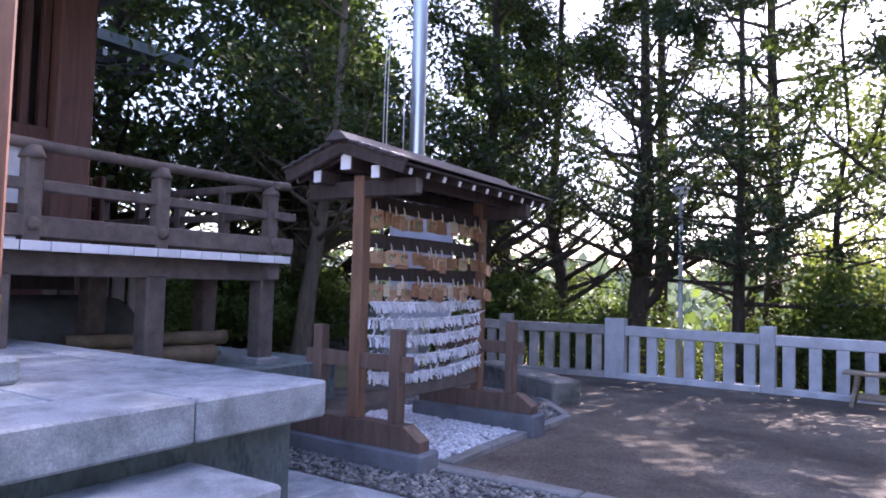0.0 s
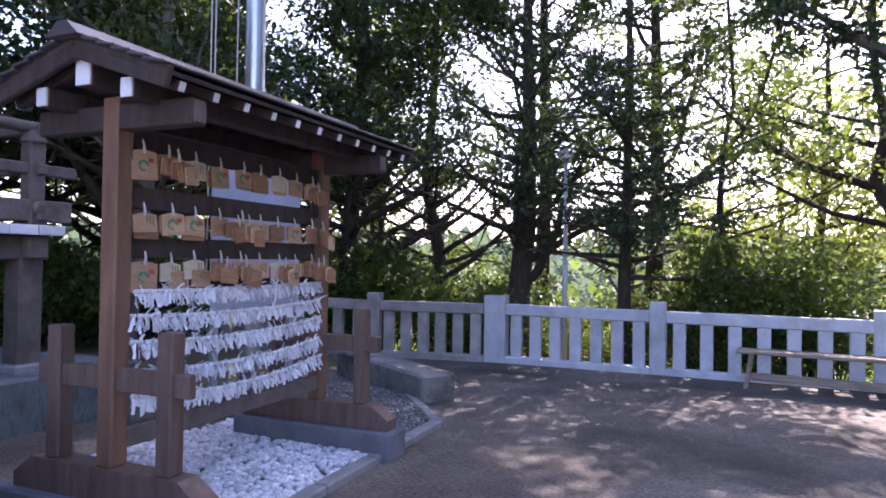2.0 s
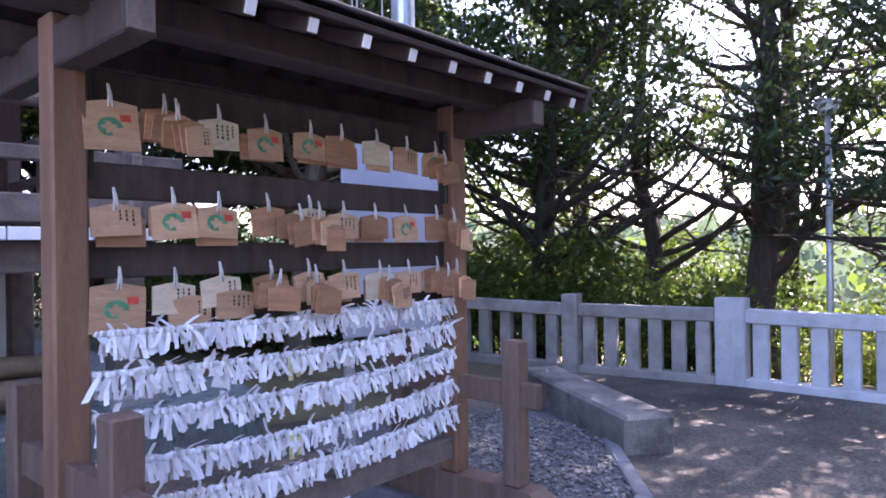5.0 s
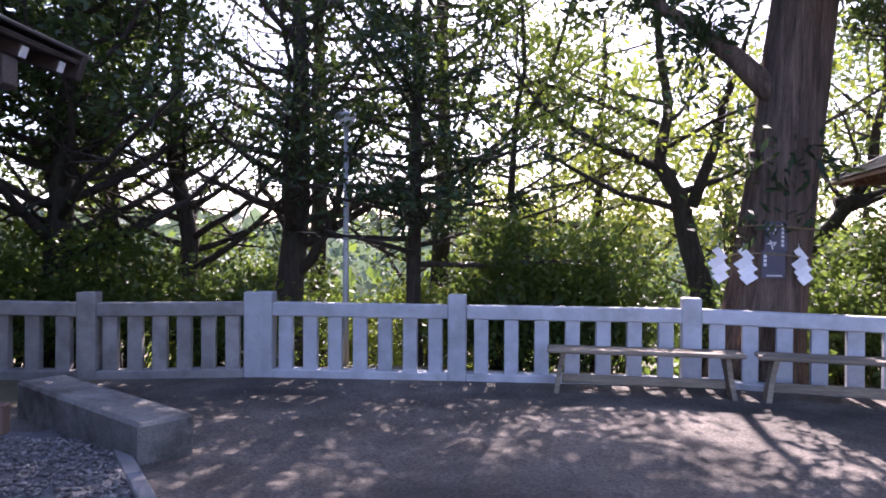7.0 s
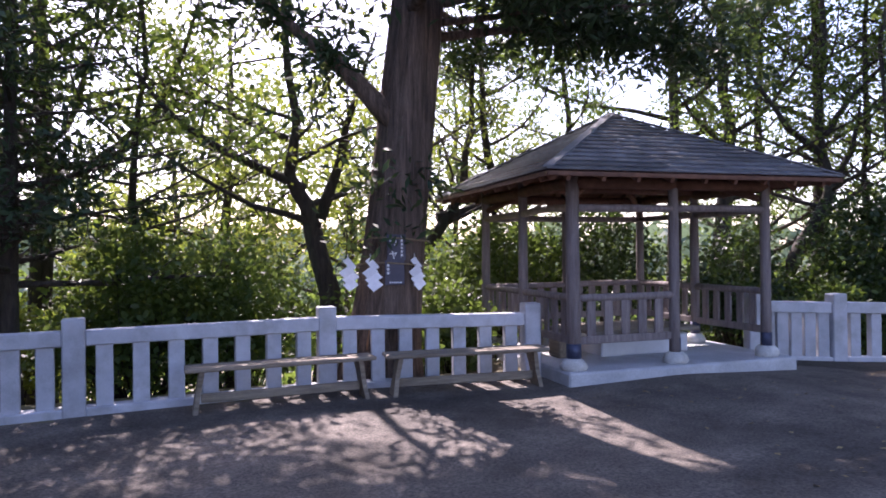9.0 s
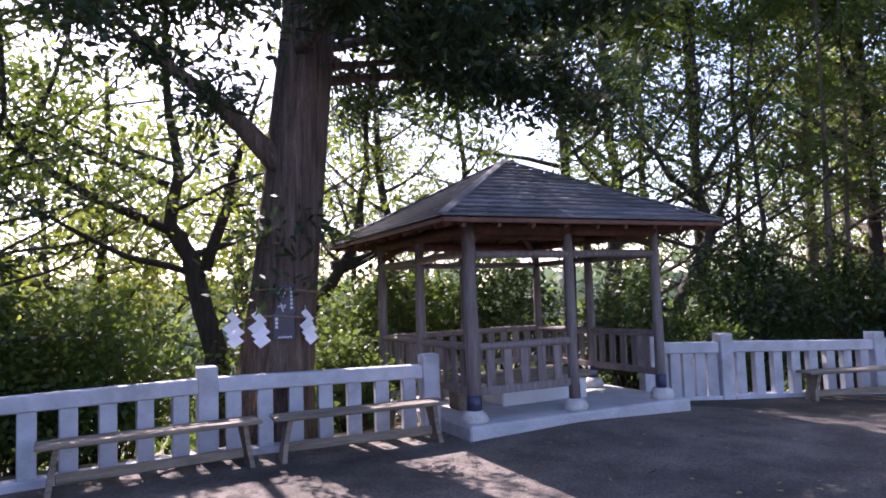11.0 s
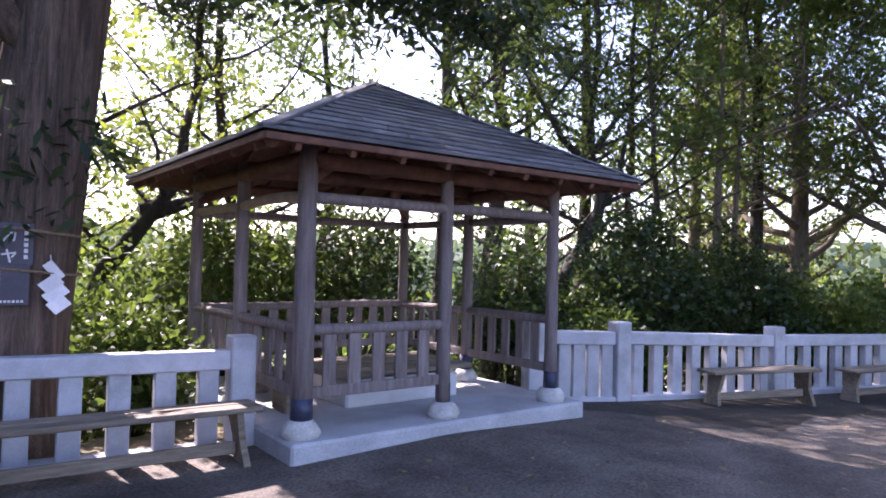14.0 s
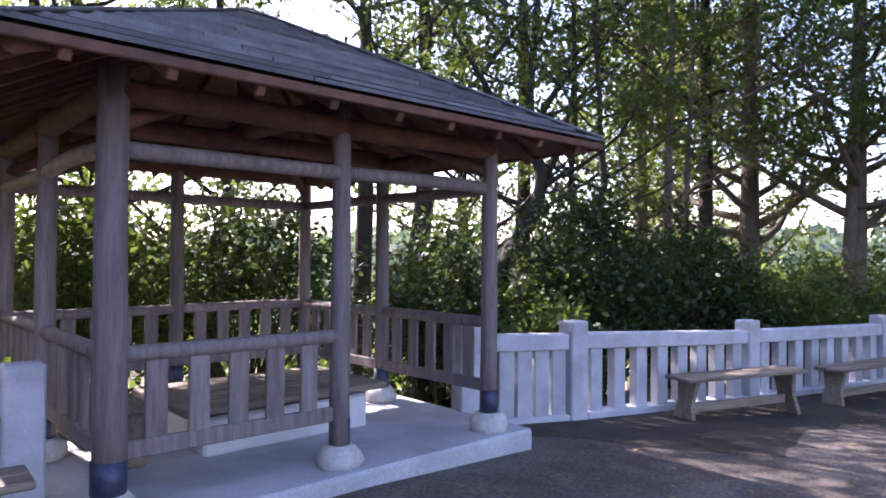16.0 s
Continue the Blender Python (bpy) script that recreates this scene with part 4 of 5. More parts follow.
def build_hall():
    root = thing("shrine_pillar", "dark red-brown porch pillar on a stone foot", "pillar", SHRINE @ Matrix.Translation((-0.62, -3.12, 0.865)))
    part("foot_stone", Geo().box((0, 0, 0.07), (0.36, 0.36, 0.15), 0.03), GRAN, root, "pale stone foot")
    part("shaft", Geo().box((0, 0, 2.1), (0.2, 0.2, 3.95), 0.02), SHRINEW, root)
    part("sleeve", Geo().box((0, 0, 0.3), (0.212, 0.212, 0.32), 0.02), mat("worn_brass", (0.25, 0.17, 0.06), (0.45, 0.33, 0.13), 8, 60, 0.4, 0.1, metal=0.8), root, "worn brass sleeve")

    root = thing("shrine_hall", "red-brown timber shrine hall with veranda and curved eaves", "building", SHRINE)
    part("plinth", Geo().box((-4.2, -1.9, 0.3), (4.5, 6.0, 0.5), 0.02), MOSSWALL, root, "mossy concrete plinth")
    part("plaster_mound", Geo().tube([(-3.92, y, 0.75) for y in (-7, -0.6, -0.36, -0.26, -0.2)], [0.46, 0.46, 0.42, 0.34, 0.18], 24), DARKSTONE, root, "dark rounded foundation mound")
    part("wall_lower", Geo().box((-3.35, -4.2, 2.14), (0.1, 5.7, 0.9), 0.01), PLASTER, root, "white plaster panel")
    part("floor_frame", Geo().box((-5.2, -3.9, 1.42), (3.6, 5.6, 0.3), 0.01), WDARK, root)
    # interior shade behind the lattice is put into this near-black wood
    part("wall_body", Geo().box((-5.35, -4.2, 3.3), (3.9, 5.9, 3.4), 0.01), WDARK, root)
    part("corner_post", Geo().box((-3.28, -1.33, 3.1), (0.34, 0.34, 3.2), 0.02), SHRINEW, root)
    part("wall_beam", Geo().box((-3.3, -4.1, 2.66), (0.14, 5.6, 0.2), 0.01), SHRINEW, root)
    part("wall_beam", Geo().box((-3.3, -4.1, 2.0), (0.12, 5.6, 0.0801), 0.01), SHRINEW, root)
    for k in range(14):
        part("lattice_bar", Geo().box((-3.3, -1.55 - k * 0.16, 3.5), (0.08, 0.07, 1.5), 0.006), SHRINEW, root)
    deck = part("veranda_deck", Geo().box((-3.3, -3.3, 1.63), (2.38, 7.56, 0.06), 0.006), RAILW, root)
    for k in range(34):
        y = 0.47 - 0.11 - k * 0.225
        part("board_end", Geo().box((-2.1, y, 1.63), (0.03, 0.217, 0.075), 0.004), CAPW, deck, "white-painted board end")
    part("veranda_beam", Geo().box((-2.32, -3.2, 1.5), (0.16, 7.3, 0.19), 0.01), RAILW, root)
    part("veranda_beam", Geo().box((-3.3, 0.3, 1.5), (2.3, 0.16, 0.17), 0.01), RAILW, root)
    for y in (0.3, -1.0, -2.3, -3.6):
        for x in (-2.32, -3.25, -4.4):
            if x == -4.4 and y < 0:
                continue
            part("stilt", Geo().box((x, y, 1.0), (0.19, 0.19, 0.85), 0.015), RAILW, root)
            part("stilt_stone", Geo().box((x, y, 0.57), (0.3, 0.3, 0.08), 0.015), CONC, root)
    for i, y in enumerate((0.3, -1.0, -2.1, -3.3, -4.5)):
        p = part("rail_post", Geo().box((-2.24, y, 2.0), (0.13, 0.13, 0.7), 0.015), RAILW, root)
        part("post_cap", Geo().tube([(-2.24, y, z) for z in (2.3, 2.34, 2.4)], [0.1, 0.085, 0.06], 12), RAILW, p)
        part("stud", Geo().tube([(-2.175 + d, y, 1.8) for d in (0, 0.015, 0.03)], [0.055, 0.05, 0.02], 14), RAILW, p, "round metal stud")
    part("rail_bottom", Geo().box((-2.24, -3.0, 1.78), (0.11, 7.2, 0.17), 0.01), RAILW, root)
    part("rail_middle", Geo().box((-2.24, -3.0, 2.1), (0.07, 7.3, 0.09), 0.01), RAILW, root)
    part("rail_top", Geo().tube([(-2.24, y, z) for y, z in ((-7, 2.41), (-1, 2.41), (0.3, 2.42), (0.55, 2.44))], [0.045] * 4, 12), RAILW, root)
    for z, h in ((1.78, 0.15), (2.1, 0.08), (2.41, 0.08)):
        part("side_rail", Geo().box((-4.4, 0.32, z), (4.5, 0.07, h), 0.01), RAILW, root)
    for k in range(5):
        part("side_post", Geo().box((-3.0 - k * 0.8, 0.32, 2.05), (0.1, 0.1, 0.75), 0.01), RAILW, root)
    for k in range(4):
        part("side_screen_bar", Geo().box((-4.0 - k * 0.25, -0.55, 2.05), (0.12, 0.05, 0.9), 0.01), SHRINEW, root)
    for k in range(6):
        part("skirting_board", Geo().box((-4.55 + 0.05 * k, -0.75 + 0.17 * k, 1.0), (0.03, 0.15, 0.9), 0.006), PLASTER, root, "pale upright skirting board")
    # hall roof added above the view; it keeps sky light off the platform
    roof = Geo()
    pf = [(-1.3, 4.5), (-1.3, 4.58), (-2.2, 4.85), (-3.4, 5.6), (-5.0, 7.0), (-6.6, 5.6), (-7.8, 4.85), (-8.7, 4.58), (-8.7, 4.5), (-5.0, 4.7)]
    n = len(pf)
    vs = [(x, -8, z) for x, z in pf] + [(x, -0.2, z) for x, z in pf]
    part("roof", roof.add(vs, [tuple(range(n)), tuple(reversed(range(n, 2 * n)))] + [((i + 1) % n, i, i + n, (i + 1) % n + n) for i in range(n)]), COPPER, root, "unseen green copper roof shading the platform")


build_platform()
build_hall()


def build_far_hall():
    """The curved eaves of a second hall behind the first."""
    root = thing("inner_hall", "smaller hall with a curved grey-green roof behind", "building", SHRINE @ Matrix.Translation((-7.5, 1.7, 0.85)))
    part("wall", Geo().box((-1.6, -2.2, 1.7), (3.0, 3.6, 4.8), 0.02), SHRINEW, root)
    g = Geo()
    n = 8
    vs, fs = [], []
    for i in range(n + 1):
        t = i / n
        x = 0.9 - t * 2.5
        z = 4.15 + 0.55 * t + 0.9 * t * t + 0.12 * (1 - t) ** 4
        ye = 0.75 - 1.9 * t
        vs += [(x, ye, z), (x, -5.0, z), (x, ye, z - 0.16), (x, -5.0, z - 0.16)]
    for i in range(n):
        k = i * 4
        fs += [(k, k + 1, k + 5, k + 4), (k + 2, k + 6, k + 7, k + 3), (k, k + 4, k + 6, k + 2), (k + 1, k + 3, k + 7, k + 5)]
    fs += [(0, 2, 3, 1)]
    part("roof", g.add(vs, fs), COPPER, root, "grey-green roof")
    for k in range(8):
        r = part("rafter", plank((0.72, 0.5 - k * 0.4, 3.98), (-1.0, 0.5 - k * 0.4, 4.25), 0.08, 0.1), WDARK, root)
        part("white_end", Geo().box((0.73, 0.5 - k * 0.4, 3.98), (0.015, 0.07, 0.09), 0.003), CAPW, r, "white-painted rafter end")


build_far_hall()

# stored bamboo culms under the veranda
for i, (a, b, r) in enumerate((((-2.53, -0.12, 0.655), (-2.9, -1.5, 0.655), 0.09), ((-2.62, -0.36, 0.625), (-2.72, -1.3, 0.625), 0.06), ((-2.66, 0.12, 0.8), (-2.98, -1.4, 0.8), 0.07), ((-2.76, 0.0, 0.62), (-3.06, -1.45, 0.62), 0.065), ((-2.8, 0.1, 0.72), (-3.08, -1.2, 0.73), 0.05))):
    p, q = Vector(a), Vector(b)
    root = thing("bamboo_culm", "thick old bamboo culm stored under the veranda", "bamboo", SHRINE, "stored bamboo culms")
    pts = [p.lerp(q, k / 12) for k in range(13)]
    part("culm", Geo().tube(pts, [r * (1.06 if k % 3 == 0 else 1.0) for k in range(13)], 14), BAMBOO, root)
    d = (q - p).normalized()
    # flat black disc paints the shade inside the hollow culm
    part("hollow_end", Geo().tube([p - d * 0.004, p + d * 0.002], [r * 0.8] * 2, 14), BLACKM, root, "flat black disc for the shaded hollow")


# ---- trees ----
def branch(rg, p, d, length, r0, n=6, lift=0.15, wander=0.25):
    """Points and radii of one crooked limb."""
    pts, rad = [p.copy()], [r0]
    d = d.normalized()
    for i in range(n):
        d = (d + Vector((rg.uniform(-1, 1), rg.uniform(-1, 1), rg.uniform(-0.6, 0.8))) * wander + Vector((0, 0, lift / n))).normalized()
        p = p + d * (length / n)
        pts.append(p.copy())
        rad.append(r0 * (1 - 0.82 * (i + 1) / n))
    return pts, rad


def leaf_cloud(rs, tips, spread, per, size, flat=0.7):
    """Leaf positions, normals and sizes gathered round twig tips."""
    tips = np.array(tips, dtype=float)
    n = len(tips)
    cen = np.repeat(tips, per, axis=0)
    off = rs.normal(size=(n * per, 3)) * spread
    off[:, 2] *= flat
    nrm = rs.normal(size=(n * per, 3)) + np.array((0, 0, 0.9))
    nrm /= np.linalg.norm(nrm, axis=1, keepdims=True)
    return cen + off, nrm, size * rs.uniform(0.6, 1.35, n * per)


def tree(name, label, base, path, r0, bark, leaf, limbs, seed, per=26, spread=0.3, size=0.085, lo=0.35, reach=2.2, rise=0.25, leaf_tail=1.0, conifer=False, aspect=1.9, first=(), sides=12, cut=6.0, low=0.0):
    """A tree: a trunk along path (offsets from its base), crooked limbs, and a crown of single leaves at the twigs."""
    rg, rs = random.Random(seed), np.random.default_rng(seed)
    per, size = int(per * 1.55), size * 0.78
    bz = ground_z(*base)
    root = thing(name, label, "tree", pose(base[0], base[1], bz))
    ctl = [Vector((0, 0, -0.3))] + [Vector(p) for p in path]
    pts = []
    for i in range(len(ctl) - 1):
        for k in range(4):
            pts.append(ctl[i].lerp(ctl[i + 1], k / 4))
    pts.append(ctl[-1])
    n = len(pts)
    if name == "broadleaf_tree":
        pts = [p + Vector((noise.noise(Vector((p.z * 0.7, seed * 3.1, 0))), noise.noise(Vector((p.z * 0.7, 0, seed * 5.3))), 0)) * (0.32 * min(1.0, max(0.0, p.z) / 2.0)) for p in pts]
    rad = [r0 * (1.25 if i < 2 else 1.0) * (1 - 0.8 * (i / (n - 1)) ** 1.2) for i in range(n)]
    part("trunk", Geo().tube(pts, rad, sides, rough=0.07, seed=seed), bark, root)
    tips = []
    starts = []
    for k in range(limbs):
        t = lo + (0.97 - lo) * (k + rg.random() * 0.6) / limbs
        i = min(int(t * (n - 1)), n - 2)
        p = pts[i].lerp(pts[i + 1], t * (n - 1) - i)
        a = k * 2.4 + rg.uniform(-0.4, 0.4)
        ln = reach * (1.15 - 0.65 * max(0, (t - lo) / (1 - lo))) * rg.uniform(0.75, 1.2)
        starts.append((p, Vector((math.cos(a), math.sin(a), rise)), ln, max(rad[i] * 0.45, 0.018)))
    for p, d, ln, rr in first:
        starts.append((Vector(p), Vector(d), ln, rr))
    for p, d, ln, rr in starts:
        bp, br = branch(rg, p, d, ln, rr, 6, 0.0 if conifer else 0.4, 0.12 if conifer else 0.26)
        g = Geo().tube(bp, br, 6)
        for j in range(2, 7):
            for _ in range(3):
                sub_d = Vector((rg.uniform(-1, 1), rg.uniform(-1, 1), rg.uniform(-0.35, 0.2) if conifer else rg.uniform(-0.4, 0.8)))
                sp, sr = branch(rg, bp[j], sub_d, ln * rg.uniform(0.16, 0.34), max(br[j] * 0.5, 0.006), 3, 0, 0.3)
                g.tube(sp, sr, 4)
                tips += [tuple(sp[2]), tuple(sp[3])]
        part("limb", g, bark, root)
    if tips:
        # the crown closes towards the top, above the view, to shade the yard
        tips = [t for t in tips if t[2] > low and rg.random() < leaf_tail + (1 - leaf_tail) * max(0.0, min(1.0, (t[2] - cut) / 1.5))]
        pos, nrm, sz = leaf_cloud(rs, tips, spread, per, size, 0.45 if conifer else 0.7)
        part("crown", quads("crown", pos, nrm, sz, leaf, aspect, seed), leaf, root)
    return root


def bush(label, at, size, leaf, count, seed, leaf_size=0.058, name="shrub"):
    """A shrub: many thin stems and a cloud of leaves with an uneven outline."""
    rg, rs = random.Random(seed), np.random.default_rng(seed)
    bz = ground_z(*at)
    root = thing(name, label, "shrub", pose(at[0], at[1], bz), "shrubs behind the fence")
    g = Geo()
    tips = []
    sx, sy, sz = size
    for k in range(count):
        a, e = rg.uniform(0, 6.283), rg.random() ** 0.6
        top = Vector((math.cos(a) * sx * e, math.sin(a) * sy * e, sz * (1 - 0.55 * e * e) * rg.uniform(0.35, 1.08)))
        b = Vector((top.x * 0.25, top.y * 0.25, -0.1))
        mid = b.lerp(top, 0.5) + Vector((rg.uniform(-0.1, 0.1), rg.uniform(-0.1, 0.1), 0.1))
        if k % 3 == 0:
            g.tube([b, mid, top], [0.016, 0.011, 0.004], 4)
        tips += [tuple(top), tuple(top + Vector((rg.uniform(-0.25, 0.25), rg.uniform(-0.25, 0.25), rg.uniform(-0.3, 0.1))))]
    tagged(part("twig_mass", g, BARKD, root), kind="stuff")
    pos, nrm, ls = leaf_cloud(rs, tips, 0.19, 32, leaf_size)
    part("foliage", quads("foliage", pos, nrm, ls, leaf, 1.8, seed), leaf, root)


# the old rope-bound tree behind the fence
def build_kaya():
    base = (1.36, 11.75)
    bz = ground_z(*base)
    root = thing("old_tree", "huge old evergreen with stringy bark and a rope", "tree", pose(*base, bz))
    rg, rs = random.Random(5), np.random.default_rng(5)
    g = Geo()
    sides, rows = 44, 40
    vs, fs = [], []
    ridge = [rg.uniform(-1, 1) for _ in range(sides)]
    for i in range(rows + 1):
        z = -0.5 + 10.5 * (i / rows) ** 1.25
        cx = 0.0 + 0.125 * max(z, 0) - 0.002 * max(z, 0) ** 2
        r = 0.4 - 0.016 * z + 0.16 * math.exp(-max(z, 0) * 1.6)
        for j in range(sides):
            a = 2 * math.pi * j / sides
            w = 1 + 0.07 * ridge[j] + 0.07 * noise.noise(Vector((math.cos(a) * 2.2, math.sin(a) * 2.2, z * 0.35))) + 0.03 * noise.noise(Vector((math.cos(a) * 9, math.sin(a) * 9, z * 0.5)))
            vs.append((cx + r * w * math.cos(a), r * w * math.sin(a), z))
    for i in range(rows):
        for j in range(sides):
            k = (j + 1) % sides
            fs.append((i * sides + j, i * sides + k, (i + 1) * sides + k, (i + 1) * sides + j))
    part("trunk", g.add(vs, fs, None, True), BARK, root)
    gb = Geo()
    for k in range(9):
        a = -2.4 + k * 0.17
        z0 = rg.uniform(-0.2, 0.1)
        gb.tube([(0.42 * math.cos(a), 0.42 * math.sin(a), z0), (0.395 * math.cos(a) + 0.03, 0.395 * math.sin(a), 0.5), (0.36 * math.cos(a) + 0.1, 0.36 * math.sin(a), rg.uniform(0.8, 1.15))], [0.05, 0.035, 0.008], 6, rough=0.15, seed=k)
    part("peeled_strip", gb, BARKR, root, "red-brown strips of peeled bark")
    tips = []
    arms = [((0.2, -0.1, 3.2), (-0.55, 0.1, 0.9), 2.8, 0.15), ((0.6, 0, 4.3), (1, -0.3, 0.2), 4.2, 0.07), ((0.4, -0.2, 4.6), (0.2, -1, 0.25), 3.2, 0.08), ((0.6, 0, 4.7), (0.9, -0.6, 0.12), 3.8, 0.07)]
    for k in (0, 2, 3, 5, 8):
        arms.append(((0.55, 0, 4.5 + 0.16 * k), (1.0, -0.45 + 0.16 * (k * 4 % 9), 0.04 * (k % 3)), 3.6 + 0.4 * (k * 5 % 7), 0.055))
    for k in range(20):
        z = 5.4 + 4.6 * k / 20
        a = k * 2.4
        arms.append(((0.1 * z, 0, z), (math.cos(a), math.sin(a), 0.12), 3.6 * rg.uniform(0.7, 1.1) * (1.1 - 0.05 * (z - 3)), 0.07))
    for p, d, ln, rr in arms:
        bp, br = branch(rg, Vector(p), Vector(d), ln, rr, 8, -0.2, 0.14)
        gl = Geo().tube(bp, br, 7)
        for j in range(3, 9):
            for _ in range(2 if p[2] < 4.2 or p[0] == 0.55 else 4):
                sp, sr = branch(rg, bp[j], Vector((rg.uniform(-1, 1), rg.uniform(-1, 1), rg.uniform(-0.5, 0.15))), rg.uniform(0.4, 0.9), 0.012, 3, -0.3, 0.25)
                gl.tube(sp, sr, 4)
                tips += [tuple(q) for q in sp[1:]]
        part("limb", gl, BARK, root)
    for k in range(22):
        a, z = rg.uniform(0, 6.28), rg.uniform(1.6, 2.9)
        tips.append((0.1 * z + 0.42 * math.cos(a), 0.42 * math.sin(a), z))
    pos, nrm, sz = leaf_cloud(rs, tips, 0.22, 30, 0.055, 0.4)
    part("crown", quads("crown", pos, nrm, sz, LEAF_CON, 3.0, 5), LEAF_CON, root)
    # sacred rope with folded paper streamers
    rope = thing("sacred_rope", "thin straw rope tied round the old tree", "rope", pose(*base, bz))
    for z, rr in ((1.42, 0.455), (1.72, 0.45)):
        pts = []
        for k in range(41):
            a = 2 * math.pi * k / 40
            pts.append((0.11 * z + rr * math.cos(a), rr * math.sin(a), z + 0.02 * math.sin(a * 2) - 0.03 * math.sin(a)))
        part("rope", Geo().tube(pts, [0.011] * 41, 6, rough=0.2), ROPE, rope)
    for x, y, turn in ((-0.43, -0.22, -25), (-0.2, -0.44, 0), (0.35, -0.42, 20), (0.35, 0.42, 170)):
        m = pose(base[0] + x, base[1] + y, bz + 1.53, 0, 0, turn)
        st = thing("paper_streamer", "white zigzag paper streamer hanging from the rope", "paper streamer", m, "streamers on the rope")
        o = Geo()
        z = -0.02
        for k in range(4):
            w, h, s = (0.08, 0.15, 0.17, 0.14)[k], (0.16, 0.1, 0.1, 0.11)[k], (-0.03, -0.045, 0.0, 0.005)[k]
            c, sn = math.cos(0.6), math.sin(0.6)
            yy = -0.008 * k
            vs = [(s + u * c - v * sn, yy - 0.02 * (k % 2), z + (u * sn + v * c)) for u, v in ((-w / 2, 0), (w / 2, 0), (w / 2 + 0.02, -h), (-w / 2 + 0.02, -h))]
            vs += [(p, q + 0.002, r) for p, q, r in vs]
            o.add(vs, [(3, 2, 1, 0), (4, 5, 6, 7), (0, 1, 5, 4), (1, 2, 6, 5), (2, 3, 7, 6), (3, 0, 4, 7)])
            z -= h * 0.75
        part("folded_paper", o, PAPER, st)
        part("tie", Geo().tube([(0, 0.01, 0.04), (0, 0, -0.01)], [0.006, 0.006], 5), STRING, st)


build_kaya()
sign = thing("tree_sign", "dark slate-blue name plates tied to the old tree", "sign", pose(1.46, 11.32, 0, 0, 0, -3))
part("upper_plate", Geo().box((0.02, 0, 1.59), (0.23, 0.012, 0.31), 0.004), SIGNM, sign)
part("lower_plate", Geo().box((-0.005, -0.006, 1.29), (0.24, 0.012, 0.3), 0.004), SIGNM, sign)


def glyph(strokes, at, s, name, label):
    """A character drawn as flat strokes on the sign."""
    g = Geo()
    for line in strokes:
        for (x1, z1), (x2, z2) in zip(line, line[1:]):
            p, q = Vector((at[0] + x1 * s, -0.009, at[1] + z1 * s)), Vector((at[0] + x2 * s, -0.009, at[1] + z2 * s))
            d = (q - p).normalized()
            n = Vector((d.z, 0, -d.x)) * s * 0.075
            p, q = p - d * s * 0.04, q + d * s * 0.04
            vs = [p - n, p + n, q + n, q - n]
            vs += [v + Vector((0, 0.003, 0)) for v in vs]
            g.add(vs, [(0, 1, 2, 3), (7, 6, 5, 4), (0, 4, 5, 1), (1, 5, 6, 2), (2, 6, 7, 3), (3, 7, 4, 0)])
    part(name, g, SIGNT, sign, label)


glyph([[(-0.45, 0.2), (0.4, 0.2), (0.32, -0.4), (0.15, -0.3)], [(0.0, 0.5), (-0.05, 0.1), (-0.4, -0.45)]], (-0.02, 1.65), 0.09, "letter", "white katakana letter ka")
glyph([[(-0.48, 0.12), (0.45, 0.28), (0.2, -0.1)], [(-0.15, 0.5), (0.1, -0.5)]], (-0.02, 1.5), 0.09, "letter", "white katakana letter ya")
for x, y, z, dx, dz, w, h, count in ((0.085, -0.0085, 1.715, 0.0, -0.044, 0.026, 0.03, 6), (-0.085, -0.0145, 1.375, 0.0, -0.045, 0.03, 0.032, 3), (-0.06, -0.0145, 1.17, 0.026, 0.0, 0.018, 0.018, 6)):
    g = Geo()
    for k in range(count):
        g.box((x + dx * k, y, z + dz * k), (w, 0.003, h), 0.001)
    part("small_writing", g, SIGNT, sign, "small unreadable white writing")

# street lamp behind the fence
root = thing("street_lamp", "slim galvanised lamp post with a flat shade", "lamp", pose(-3.58, 11.7, ground_z(-3.58, 11.7)))
H = 3.1 - ground_z(-3.58, 11.7)
part("pole", Geo().tube([(0, 0, 0), (0, 0, 1.0), (0, 0, H - 0.05)], [0.045, 0.04, 0.032], 12), GALV, root)
part("shade", Geo().tube([(0, 0, H + 0.03), (0, 0, H + 0.07), (0, 0, H + 0.11)], [0.16, 0.145, 0.03], 20), GALV, root, "flat metal shade")
part("globe", Geo().tube([(0, 0, H - 0.08), (0, 0, H - 0.04), (0, 0, H + 0.03)], [0.05, 0.1, 0.12], 16), GLOBE, root, "frosted glass globe")

# trees behind the fence, from the shrine side to the far end of the yard
tree("evergreen_tree", "dark-trunked evergreen leaning beside the stone fence", (-7.0, 13.2), [(0, 0, 1.2), (0.1, 0, 2.2), (-0.25, 0, 3.6), (-0.2, 0.2, 6), (0, 0, 12.5)], 0.19, BARKD, LEAF_DARK, 30, 11, per=34, reach=2.4, lo=0.28, size=0.075, leaf_tail=0.12, spread=0.2, low=3.0)
tree("evergreen_tree", "forked evergreen with a low limb behind the fence", (-5.04, 13.0), [(0, 0, 1.2), (0.15, 0, 2.6), (0.2, 0, 4.2), (0.1, 0.1, 6.2), (0, 0, 12.5)], 0.24, BARKD, LEAF_DARK, 34, 12, per=36, reach=2.3, lo=0.3, size=0.075, leaf_tail=0.1, first=(((0.05, 0, 1.5), (0.75, -0.1, 0.5), 2.6, 0.11), ((0.1, 0, 2.4), (0.7, 0.1, 0.6), 2.2, 0.07)), spread=0.2, low=3.0)
